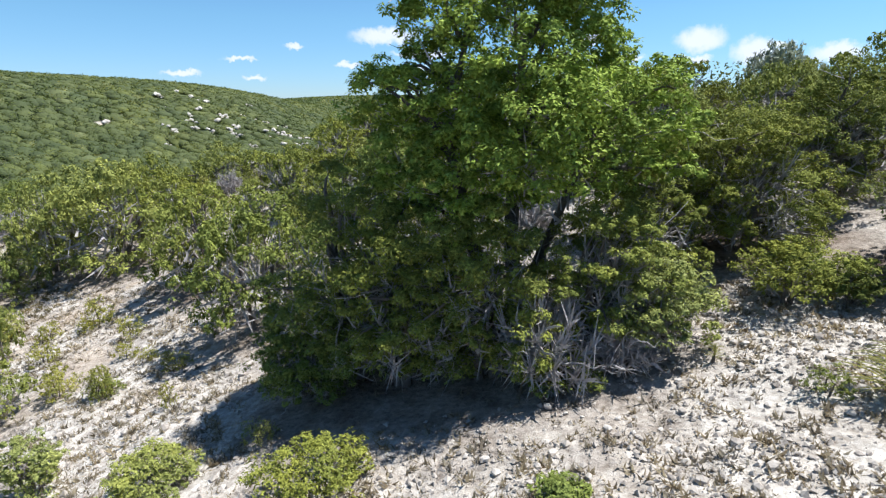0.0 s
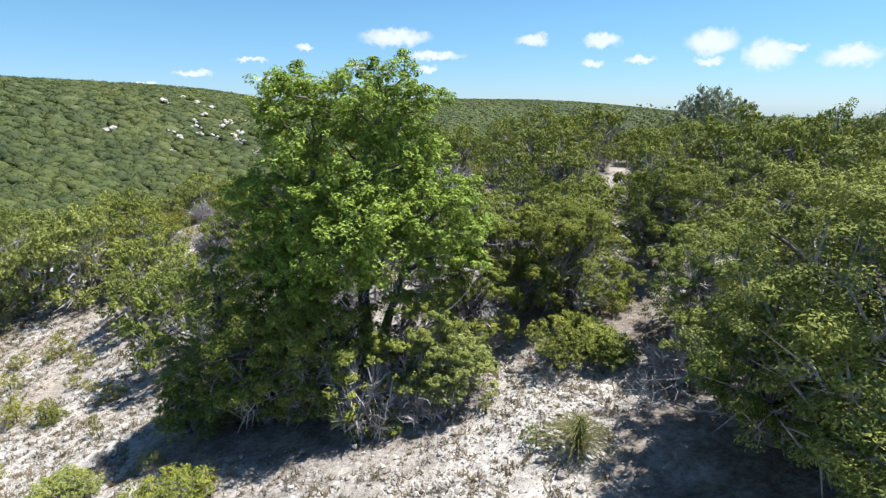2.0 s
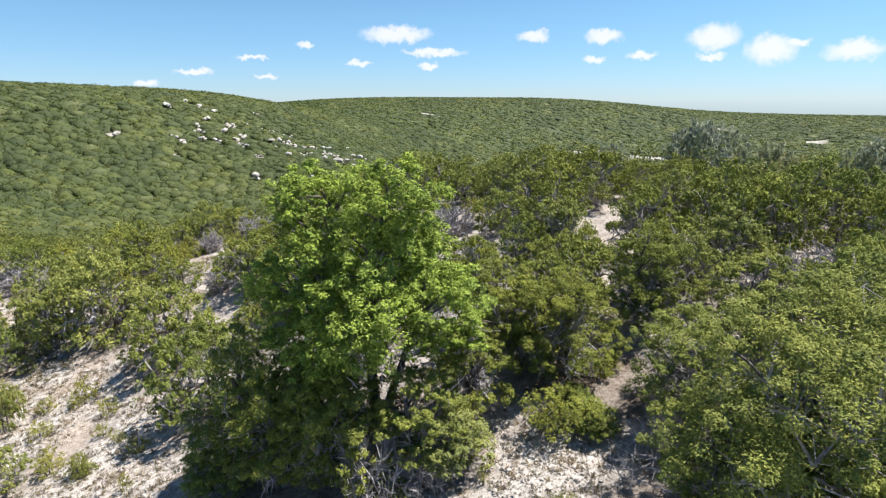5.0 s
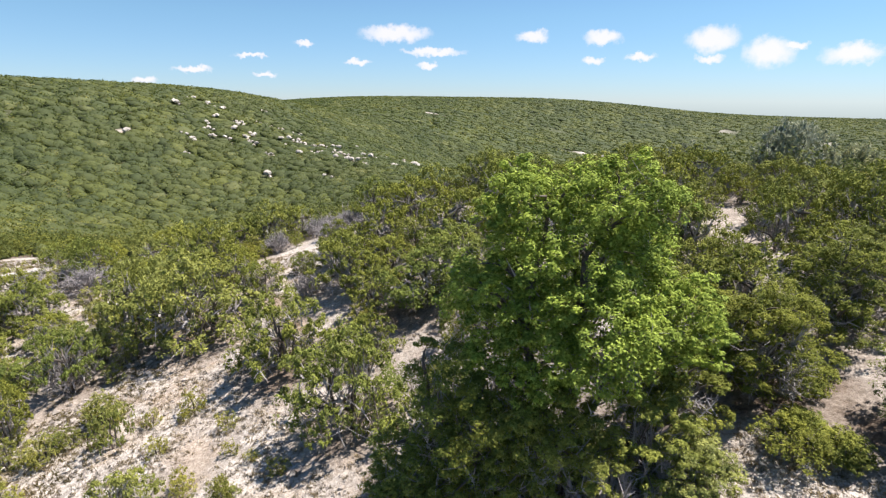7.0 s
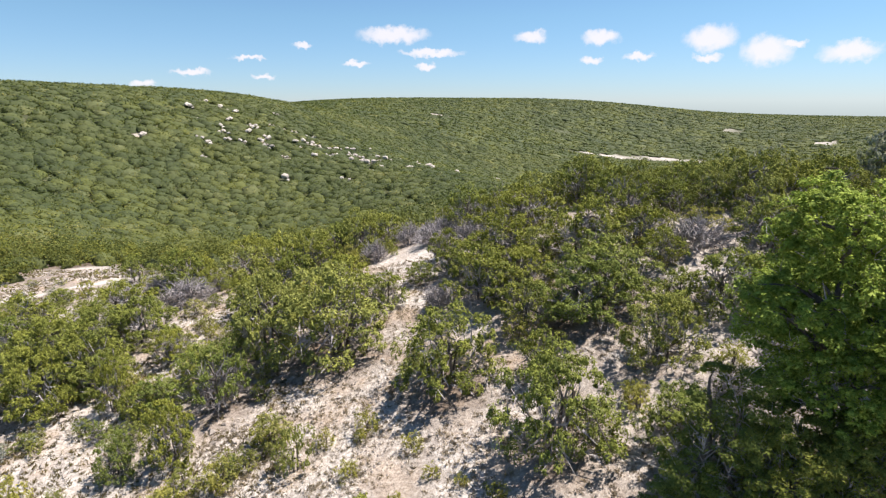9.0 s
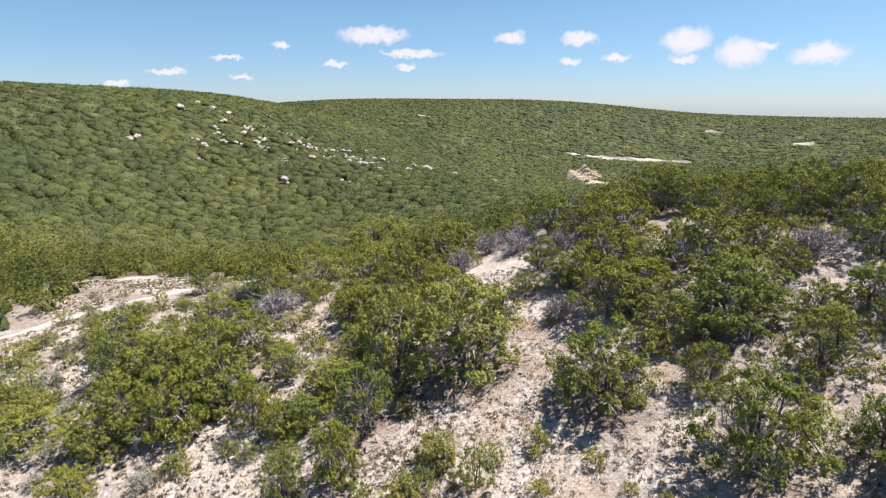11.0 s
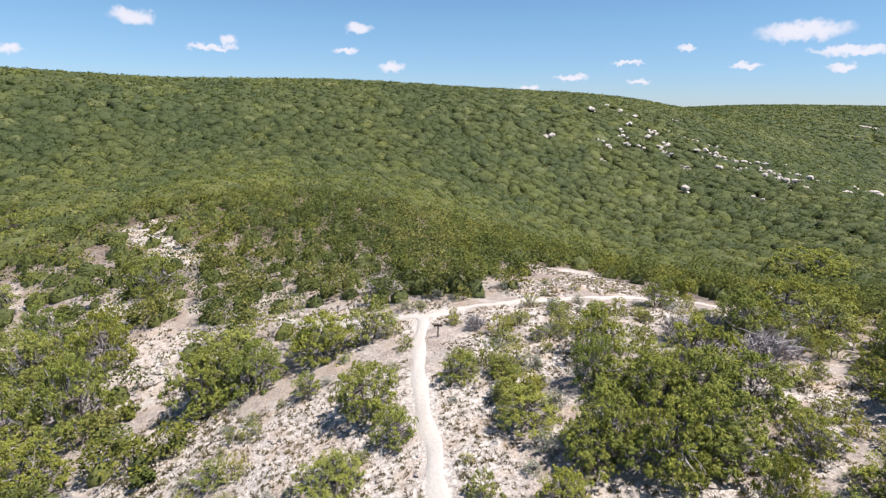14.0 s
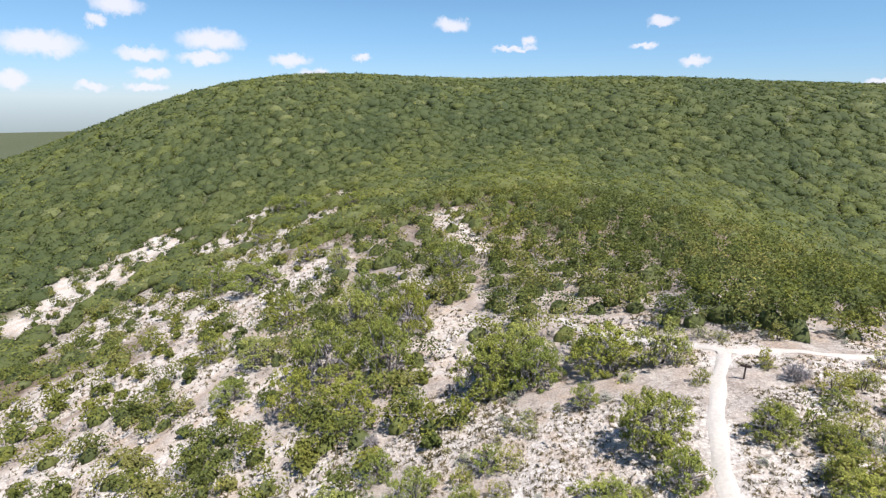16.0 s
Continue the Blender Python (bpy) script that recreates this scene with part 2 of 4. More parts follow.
def ground_material():
    mat, nodes, links, shader = material("limestone_soil", 0.95)
    place = nodes.new("ShaderNodeNewGeometry").outputs["Position"]
    bare = nodes.new("ShaderNodeAttribute")
    bare.attribute_name = "bare"
    grass = nodes.new("ShaderNodeAttribute")
    grass.attribute_name = "grass"
    fine = noise_node(nodes, links, place, 6.0, 6, 0.7)
    coarse = noise_node(nodes, links, place, 0.45, 5, 0.6)
    rubble = nodes.new("ShaderNodeTexVoronoi")
    rubble.inputs["Scale"].default_value = 3.6
    links.new(place, rubble.inputs["Vector"])
    chalk = ramp_node(nodes, links, fine, [(0.28, (0.25, 0.205, 0.165)), (0.44, (0.50, 0.46, 0.40)), (0.64, (0.70, 0.665, 0.60))])
    pebble = ramp_node(nodes, links, rubble.outputs["Color"], [(0.1, (0.72, 0.70, 0.68)), (0.9, (1.08, 1.06, 1.04))])
    chalk = mix_node(nodes, links, 1.0, chalk, pebble, "MULTIPLY")
    straw = ramp_node(nodes, links, fine, [(0.3, (0.24, 0.17, 0.115)), (0.7, (0.54, 0.45, 0.345))])
    # leaf litter, coloured darker to deepen the shade on the ground
    shaded_litter = ramp_node(nodes, links, fine, [(0.3, (0.07, 0.048, 0.033)), (0.7, (0.235, 0.178, 0.13))])
    patch = nodes.new("ShaderNodeMapRange")
    patch.inputs["From Min"].default_value, patch.inputs["From Max"].default_value = 0.44, 0.62
    links.new(coarse, patch.inputs["Value"])
    most = nodes.new("ShaderNodeMath")
    most.operation = "MULTIPLY"
    links.new(patch.outputs[0], most.inputs[0])
    links.new(grass.outputs["Fac"], most.inputs[1])
    open_soil = mix_node(nodes, links, most.outputs[0], chalk, straw)
    edge = nodes.new("ShaderNodeMath")
    edge.operation, edge.use_clamp = "MULTIPLY_ADD", True
    edge.inputs[1].default_value = 1.0
    spread = nodes.new("ShaderNodeMapRange")
    spread.inputs["To Min"].default_value, spread.inputs["To Max"].default_value = -0.8, 0.8
    patches = noise_node(nodes, links, place, 0.9, 6, 0.65)
    links.new(patches, spread.inputs["Value"])
    links.new(bare.outputs["Fac"], edge.inputs[0])
    links.new(spread.outputs[0], edge.inputs[2])
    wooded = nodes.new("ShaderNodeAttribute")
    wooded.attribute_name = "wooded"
    # far ground is coloured dark green, like shaded gaps between the crowns
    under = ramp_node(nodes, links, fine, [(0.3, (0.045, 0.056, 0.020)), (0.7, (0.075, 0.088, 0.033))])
    shaded_litter = mix_node(nodes, links, wooded.outputs["Fac"], shaded_litter, under)
    links.new(mix_node(nodes, links, edge.outputs[0], shaded_litter, open_soil), shader.inputs["Base Color"])
    both = nodes.new("ShaderNodeMath")
    both.operation = "MULTIPLY_ADD"
    both.inputs[1].default_value = 0.5
    links.new(rubble.outputs["Distance"], both.inputs[0])
    links.new(fine, both.inputs[2])
    bump_node(nodes, links, both.outputs[0], shader, 0.9, 0.09)
    return mat


GROUND = ground_material()


def trail_material():
    mat, nodes, links, shader = material("crushed_limestone_trail", 0.95)
    place = nodes.new("ShaderNodeNewGeometry").outputs["Position"]
    fine = noise_node(nodes, links, place, 5.0, 6, 0.7)
    links.new(ramp_node(nodes, links, fine, [(0.3, (0.42, 0.385, 0.325)), (0.7, (0.55, 0.51, 0.44))]), shader.inputs["Base Color"])
    bump_node(nodes, links, fine, shader, 0.5, 0.03)
    return mat


TRAIL = trail_material()

# ---- ground ----
VALLEY_FLOOR = -20.2
# rises and hollows: x, y, breadth, height
RIDGE = [
    (-70, 10, 24, 0.4), (-45, 25, 24, 8.1), (-20, 20, 24, -2.3), (5, 10, 24, -1.1),
    (30, 30, 24, 6.1), (-30, 45, 24, 0.3), (0, 45, 24, 13.0), (-60, 60, 24, 4.7),
    (45, 70, 24, -3.5), (-10, -20, 24, 19.5), (40, -10, 24, 14.1), (-150, 40, 70, 31.5),
    (-110, 110, 70, 16.3), (20, 140, 70, 14.3), (-20, 230, 70, 24.0), (110, 260, 70, -21.4),
    (-210, 130, 70, -2.0), (-110, 290, 70, -0.8), (100, 60, 70, 21.9), (-60, 180, 70, -40.8),
    (-150, -40, 70, -12.7),
]
FAR_HILLS = [
    (-340, 60, 110, 47.1), (-330, 230, 110, 45.9), (-180, 410, 110, 34.6), (20, 420, 110, -29.3),
    (-240, 40, 110, -45.9), (-340, -60, 110, 22.0), (-300, -190, 110, -39.4), (-250, 760, 200, 14.7),
    (0, 680, 200, 27.6), (200, 680, 200, -47.5), (420, 800, 200, -24.8), (-30, 1120, 200, 18.7),
    (260, 1120, 200, 32.6), (520, 1000, 200, 0.2), (-300, 1100, 200, 21.8), (-1600, -450, 600, -75.1),
    (-330, 150, 90, -9.4), (-300, 300, 90, 0.8), (-390, 20, 90, 15.2),
]


def ground_height(x, y):
    x, y = np.asarray(x, float), np.asarray(y, float)
    z = np.full(np.broadcast(x, y).shape, VALLEY_FLOOR)
    for cx, cy, breadth, rise in RIDGE + FAR_HILLS:
        z = z + rise * np.exp(-((x - cx) ** 2 + (y - cy) ** 2) / (2 * breadth**2))
    beyond = np.hypot(x, y) - 1350
    z = z - 0.075 * np.where(beyond > 0, beyond**2 / (beyond + 200 + 1e-6) * (beyond > 0), 0)
    return z + 0.10 * np.sin(0.9 * x + 0.4 * y) * np.sin(0.7 * y - 0.3 * x) + 0.05 * np.sin(2.3 * x - y) * np.sin(1.9 * y + 0.6 * x)


# open limestone: x, y, reach
CLEARINGS_NEAR = [
    (-17.4, 21.8, 5.5), (-9.3, 14.5, 4.5), (-5.4, 15.6, 3.6), (6.5, 12.1, 4.0), (5.3, 9.0, 5.0), (9.0, 9.5, 3.6),
    (-18.6, 27.0, 3.0), (-22.2, 25.0, 3.5), (-16.5, 23.4, 5.0), (-10.0, 21.0, 3.5), (-33.0, 24.0, 3.5), (-31.5, 30.2, 2.2),
    (-31.5, 36.2, 3.4), (-13.8, 33.6, 2.4), (-15.5, 42.5, 3.2), (-15.5, 29.5, 2.4), (-14.8, 26.2, 3.0), (-2.7, 25.1, 2.6), (0.0, 8.0, 4.5), (-7.0, 10.0, 4.5),
    (-20.0, 15.0, 6.0), (-29.0, 17.0, 6.0), (-40.0, 18.0, 5.0), (-14.5, 37.5, 2.2), (-2.0, 4.0, 5.0),
]
CLEARINGS_TRAIL = [
    (-53.0, 56.5, 5.0), (-51.0, 41.8, 4.5), (-52.0, 26.0, 5.5), (-57.0, 24.0, 5.5), (-48.0, 22.0, 6.0), (-61.0, 20.0, 5.0),
    (-74.0, 17.9, 4.0), (-91.0, 23.0, 5.0), (-51.0, 33.0, 5.0), (-35.0, 23.5, 3.5), (-61.0, 61.5, 5.0), (-45.0, 46.5, 4.0),
    (-54.0, 41.0, 4.5), (-63.5, 37.5, 3.2), (-70.0, 35.0, 2.6), (-47.0, 57.0, 3.6), (-57.0, 49.0, 3.6), (-82.0, 20.5, 4.0), (-67.6, 14.0, 5.0), (-62.0, 37.0, 3.5), (-40.0, 49.5, 3.0), (-55.0, 14.0, 6.0),
]
CLEARINGS_SLOPE = [
    (-193.3, 24.6, 8.0), (-141.0, 43.7, 4.5), (-124.0, 40.0, 3.5), (-108.0, 27.0, 4.0), (-96.0, -2.0, 7.0), (-112.0, -6.0, 8.0),
    (-138.0, 8.0, 14.0), (-173.9, 4.3, 12.0), (-138.0, -6.0, 12.0), (-125.0, 4.0, 8.0), (-120.0, -16.0, 10.0), (-183.6, 17.3, 9.0),
    (-80.0, -2.0, 5.0), (-90.0, -14.0, 8.0), (-194.4, -49.7, 14.0), (-168.5, -28.1, 14.0), (-126.0, -32.0, 12.0), (-100.0, -24.0, 9.0),
    (-210.6, -41.0, 13.0), (-158.8, -18.4, 12.0), (-221.4, -25.9, 11.0), (-199.8, -4.3, 11.0), (-219.2, 8.6, 8.0), (-212.8, 32.4, 7.0),
    (-194.4, 47.5, 5.0), (-133.0, 41.0, 4.0), (-117.0, 38.0, 3.5), (-114.0, 18.0, 5.0), (-94.0, 22.0, 4.5), (-84.0, 18.5, 4.0),
    (-74.0, 36.0, 4.0), (-67.0, 15.5, 5.0), (-72.0, 5.0, 5.0),
]
# pale ledges on the far hillsides
LEDGES = [
    (-34, 746, 18), (140, 668, 20), (165, 685, 20), (190, 700, 20), (215, 715, 20), (240, 728, 20), (265, 738, 20), (290, 742, 20), (312, 738, 18),
    (451, 929, 16), (525, 800, 16), (145, 838, 18), (113, 440, 14),
]
ledge_rng = np.random.default_rng(17)
OUTCROPS = [(-80 + 40 * a, 302 + 20 * b, 1.7 + 1.5 * c) for a, b, c in np.c_[ledge_rng.normal(size=(64, 2)), ledge_rng.uniform(size=64)]]
OUTCROPS += [(-128 + 9 * a, 275 + 9 * b, 2.2) for a, b in ledge_rng.normal(size=(5, 2))]
LEDGES += [(x, y, 1.4 * r) for x, y, r in OUTCROPS]


def slope_cover(x, y):
    """Where the western slope is thinly wooded."""
    return any(math.hypot(x - cx, y - cy) < reach * 1.1 for cx, cy, reach in CLEARINGS_SLOPE)


# brown leaf litter under the dense trees, also darkening ground in cast shade: x, y, reach
SHADED_LITTER = [
    (13.0, 7.0, 3.8), (10.4, 6.6, 2.4), (10.6, 8.6, 1.2), (1.5, 12.6, 4.6), (-3.4, 13.0, 3.2), (9.4, 16.4, 3.0), (12.6, 12.4, 2.4), (-7.2, 18.0, 2.6),
    (-11.6, 23.4, 2.8), (-19.2, 29.0, 3.8), (-3.4, 27.4, 3.2), (-26.2, 31.6, 2.6), (-24.6, 25.6, 2.2),
]


def shaded_litter(x, y):
    return sum(np.exp(-(((x - cx) ** 2 + (y - cy) ** 2) / reach**2) ** 2) for cx, cy, reach in SHADED_LITTER).clip(0, 1)


def openness(x, y):
    """1 where the limestone lies bare, 0 under the trees."""
    x, y = np.asarray(x, float), np.asarray(y, float)
    wobble = 0.18 * np.sin(0.8 * x + 1.3 * np.sin(0.5 * y)) + 0.18 * np.sin(0.9 * y + 1.1 * np.sin(0.6 * x))
    best = np.zeros(np.broadcast(x, y).shape)
    for cx, cy, reach in CLEARINGS_NEAR + CLEARINGS_TRAIL + CLEARINGS_SLOPE + LEDGES:
        d = np.hypot(x - cx, y - cy) / reach + wobble
        best = np.maximum(best, np.clip((1.25 - d) / 0.45, 0, 1))
    return best * (1 - 0.75 * shaded_litter(x, y))


def mesh_of(name, verts, faces, mat, smooth=False, loose=None):
    """One mesh from arrays: verts (n, 3), faces (m, k) of one corner count."""
    verts, faces = np.asarray(verts, np.float32), np.asarray(faces, np.int32)
    data = bpy.data.meshes.new(name)
    corners = faces.shape[1]
    data.vertices.add(len(verts))
    data.vertices.foreach_set("co", verts.ravel())
    data.loops.add(faces.size)
    data.loops.foreach_set("vertex_index", faces.ravel())
    data.polygons.add(len(faces))
    data.polygons.foreach_set("loop_start", np.arange(0, faces.size, corners, dtype=np.int32))
    data.polygons.foreach_set("use_smooth", np.full(len(faces), smooth))
    data.materials.append(mat)
    data.update(calc_edges=True)
    return data


def add_layer(data, name, values):
    data.attributes.new(name, "FLOAT", "POINT").data.foreach_set("value", np.asarray(values, np.float32))


def spaced(low, high, step, reach):
    """Even steps between low and high, then ever longer ones out to the horizon."""
    inner = list(np.arange(low, high + step / 2, step))
    ahead, behind, s = [], [], step
    while (inner[-1] if not ahead else ahead[-1]) < reach:
        s *= 1.085
        ahead.append((inner[-1] if not ahead else ahead[-1]) + s)
    s = step
    while (inner[0] if not behind else behind[-1]) > -reach:
        s *= 1.085
        behind.append((inner[0] if not behind else behind[-1]) - s)
    return np.array(behind[::-1] + inner + ahead)


def make_ground():
    xs, ys = spaced(-125, 30, 0.85, 4600), spaced(-6, 66, 0.85, 4600)
    gx, gy = np.meshgrid(xs, ys)
    gz = ground_height(gx, gy)
    rows, cols = gx.shape
    index = np.arange(rows * cols).reshape(rows, cols)
    faces = np.stack([index[:-1, :-1], index[:-1, 1:], index[1:, 1:], index[1:, :-1]], -1).reshape(-1, 4)
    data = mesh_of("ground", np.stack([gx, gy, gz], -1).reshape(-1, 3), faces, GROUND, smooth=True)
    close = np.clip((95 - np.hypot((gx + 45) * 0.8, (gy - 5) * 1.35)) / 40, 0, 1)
    add_layer(data, "bare", np.maximum(openness(gx, gy), 0.62 * close * (1 - 0.9 * shaded_litter(gx, gy))).ravel())
    tuft = np.clip(0.75 + 0.5 * np.sin(0.21 * gx + 0.8) * np.sin(0.17 * gy), 0, 1) * np.clip((6 - gx) / 12, 0.25, 1)
    add_layer(data, "grass", tuft.ravel())
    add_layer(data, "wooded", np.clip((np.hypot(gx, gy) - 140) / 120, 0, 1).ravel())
    return tagged(new("ground", data), "dry pale limestone hillside with rubble and straw-coloured grass", "ground", kind="structure")


ground = make_ground()

TRAIL_WAY = [(-36.0, 9.5), (-41.0, 14.4), (-46.8, 19.6), (-49.6, 22.4), (-53.0, 25.3), (-56.8, 29.2), (-60.6, 33.8), (-63.0, 37.0)]
TRAIL_EAST = [(-63.2, 36.4), (-61.3, 39.6), (-57.3, 43.3), (-53.0, 47.2), (-49.0, 51.2), (-45.6, 54.2), (-41.0, 56.0), (-35.0, 58.0)]
TRAIL_WEST = [(-62.4, 37.2), (-66.0, 36.2), (-68.6, 34.4), (-75.0, 33.0), (-82.0, 33.0)]


def smooth_line(points, step=0.5):
    """A rounded line through the points, in even steps."""
    p = np.array(points, float)
    out = []
    for i in range(len(p) - 1):
        a, b, c, d = p[max(i - 1, 0)], p[i], p[i + 1], p[min(i + 2, len(p) - 1)]
        for u in np.arange(0, 1, step / np.linalg.norm(c - b)):
            out.append(0.5 * (2 * b + (c - a) * u + (2 * a - 5 * b + 4 * c - d) * u**2 + (3 * b - a - 3 * c + d) * u**3))
    return np.array(out + [p[-1]])


def make_trail(points, width, lift, label):
    line = smooth_line(points)
    ahead = np.gradient(line, axis=0)
    side = np.stack([-ahead[:, 1], ahead[:, 0]], 1) / np.linalg.norm(ahead, axis=1)[:, None]
    rng = np.random.default_rng(5)
    lanes = []
    for offset in np.linspace(-1, 1, 7):
        wide = width / 2 * (1 + 0.16 * np.sin(np.arange(len(line)) * 0.55 + offset * 2)) + rng.normal(0, 0.015, len(line))
        p = line + side * (offset * wide)[:, None]
        lanes.append(np.c_[p, ground_height(p[:, 0], p[:, 1]) + lift - 0.10 * abs(offset) ** 3])
    verts = np.stack(lanes, 1)
    n, k = verts.shape[:2]
    index = np.arange(n * k).reshape(n, k)
    faces = np.stack([index[:-1, :-1], index[:-1, 1:], index[1:, 1:], index[1:, :-1]], -1).reshape(-1, 4)
    return tagged(new("trail", mesh_of("trail", verts.reshape(-1, 3), faces[:, ::-1], TRAIL, smooth=True)), label, "trail", kind="structure")


make_trail(TRAIL_WAY, 1.1, 0.10, "pale crushed-limestone footpath worn through dry grass")
make_trail(TRAIL_EAST, 1.0, 0.106, "narrow pale footpath running along the ridge")
make_trail(TRAIL_WEST, 1.0, 0.112, "narrow pale footpath branching off the junction")


# ---- plants ----
def unit(v):
    return v / np.maximum(np.linalg.norm(v, axis=-1, keepdims=True), 1e-9)


def leaf_sprays(centres, normals, sizes, rng, slim=0.55):
    """A pointed three-cornered leaf spray at each centre, lying across its normal."""
    n = len(centres)
    t1 = unit(np.cross(normals, rng.normal(size=(n, 3))))
    t2 = unit(np.cross(normals, t1))
    s = np.asarray(sizes).reshape(-1, 1)
    droop = normals * s * rng.uniform(-0.4, 0.2, (n, 1))
    verts = np.stack([centres + t1 * s * 1.1 + droop, centres - t1 * s * 0.7 + t2 * s * slim, centres - t1 * s * 0.6 - t2 * s * slim], 1)
    return verts.reshape(-1, 3), np.arange(3 * n).reshape(n, 3)


def tube_arrays(path, radii, sides=5):
    path, radii = np.asarray(path, float), np.asarray(radii, float)
    ahead = unit(np.gradient(path, axis=0))
    ref = np.where(np.abs(ahead[:, 2:3]) > 0.9, np.array([[1.0, 0, 0]]), np.array([[0, 0, 1.0]]))
    a = unit(np.cross(ahead, ref))
    b = np.cross(ahead, a)
    turn = np.linspace(0, 2 * np.pi, sides, endpoint=False)
    ring = path[:, None] + radii[:, None, None] * (np.cos(turn)[None, :, None] * a[:, None] + np.sin(turn)[None, :, None] * b[:, None])
    n = len(path)
    i, j = np.meshgrid(np.arange(n - 1), np.arange(sides), indexing="ij")
    k = (j + 1) % sides
    faces = np.stack([i * sides + j, i * sides + k, (i + 1) * sides + k, (i + 1) * sides + j], -1).reshape(-1, 4)
    return ring.reshape(-1, 3), faces


def joined(pieces):
    verts, faces, at = [], [], 0
    for v, f in pieces:
        verts.append(v)
        faces.append(f + at)
        at += len(v)
    return np.concatenate(verts), np.concatenate(faces)


def bent(start, end, rng, sag=0.12, steps=6):
    """A crooked line from start to end."""
    start, end = np.asarray(start, float), np.asarray(end, float)
    u = np.linspace(0, 1, steps)[:, None]
    long = np.linalg.norm(end - start)
    wander = np.cumsum(rng.normal(0, 0.03 * long, (steps, 3)), axis=0) * np.sin(np.pi * u)
    lift = np.array([[0, 0, 1.0]]) * (sag * long) * np.sin(np.pi * u)
    return start + (end - start) * u + wander + lift


def twig_arrays(start, end, rng, forks, thick):
    """A bare forked twig of thin three-sided sticks."""
    main = bent(start, end, rng, 0.05, 4)
    out = [tube_arrays(main, np.linspace(thick, thick * 0.35, 4), 3)]
    long = np.linalg.norm(main[-1] - main[0])
    for _ in range(forks):
        root = main[rng.integers(1, 4)]
        tip = root + unit(rng.normal(size=3) + unit(main[-1] - main[0]) * 1.1) * long * rng.uniform(0.3, 0.6)
        out.append(tube_arrays(np.stack([root, (root + tip) / 2 + rng.normal(0, 0.04 * long, 3), tip]), np.array([0.6, 0.45, 0.25]) * thick, 3))
    return joined(out)


def part(name, arrays, mat, parent, label=""):
    ob = new(name, mesh_of(name, arrays[0], arrays[1], mat, smooth=mat in (BARK, TWIG)))
    ob.parent = parent
    if label:
        ob["label"] = label
    return ob


def clump_centres(rng, count, radius, low, high, taper=0.5):
    """Places for the clumps of a crown: spread over an uneven dome from low to high."""
    lump = rng.uniform(0.75, 1.12, 9)

    def candidate():
        turn, u = rng.uniform(0, 2 * np.pi), rng.uniform(0, 1) ** 0.85
        reach = lump[int(turn / (2 * np.pi) * 9) % 9] * (rng.uniform(0.8, 1.0) if rng.uniform() < 0.75 else rng.uniform(0.3, 0.8))
        wide = radius * reach * max(0.05, 1 - u**2) ** taper * min(1.0, 0.78 + u)
        return math.cos(turn) * wide, math.sin(turn) * wide, low + (high - low) * u * rng.uniform(0.9, 1.0)

    out = np.array([candidate()])
    while len(out) < count:
        tries = np.array([candidate() for _ in range(7)])
        gap = np.linalg.norm((tries[:, None] - out[None]) * np.array([1, 1, 1.3]), axis=2).min(axis=1)
        out = np.concatenate([out, tries[gap.argmax()][None]])
    return out


def clump_leaves(rng, centres, size, per, leaf, flat=0.6, slim=0.4, tufts=13, rise=0.5, tuft=0.29, spread=0.45):
    """Leaf sprays in pads, one pad round each centre; each pad is a cluster of small tufts with leaves over their outer sides."""
    n = len(centres)
    pad = size * rng.uniform(0.6, 1.35, (n, 1, 1))
    way = unit(rng.normal(size=(n, tufts, 3)) + np.array([0, 0, rise]))
    heart = centres[:, None] + way * pad * rng.uniform(0.45, 1.0, (n, tufts, 1)) * np.array([1, 1, flat])
    ball = pad * tuft * rng.uniform(0.65, 1.3, (n, tufts, 1))
    pick = rng.integers(0, tufts, (n, per))
    rows = np.arange(n)[:, None]
    out = unit(rng.normal(size=(n, per, 3)) + 0.45 * way[rows, pick] + np.array([0, 0, 0.35]))
    where = heart[rows, pick] + out * ball[rows, pick] * rng.uniform(0.6, 1.12, (n, per, 1)) * np.array([1, 1, 0.7])
    facing = unit(0.85 * out + np.array([0, 0, 0.75]) + 0.8 * spread * rng.normal(size=(n, per, 3)))
    sizes = leaf * rng.uniform(0.65, 1.35, n * per)
    return leaf_sprays(where.reshape(-1, 3), facing.reshape(-1, 3), sizes, rng, slim)


def twig_fuzz(rng, centres, radius, count):
    """Fine dry twigs that hang under and inside the leaf pads."""
    pick = centres[rng.integers(0, len(centres), count)]
    root = pick * rng.uniform(0.45, 0.9, (count, 1)) * np.array([1, 1, 0.85])
    tip = root + unit(unit(pick) + 0.8 * rng.normal(size=(count, 3))) * radius * rng.uniform(0.12, 0.34, (count, 1))
    side = unit(rng.normal(size=(count, 3))) * (0.007 * radius + 0.0095 * math.sqrt(radius))
    return np.stack([root - side, root + side, tip], 1).reshape(-1, 3), np.arange(3 * count).reshape(-1, 3)


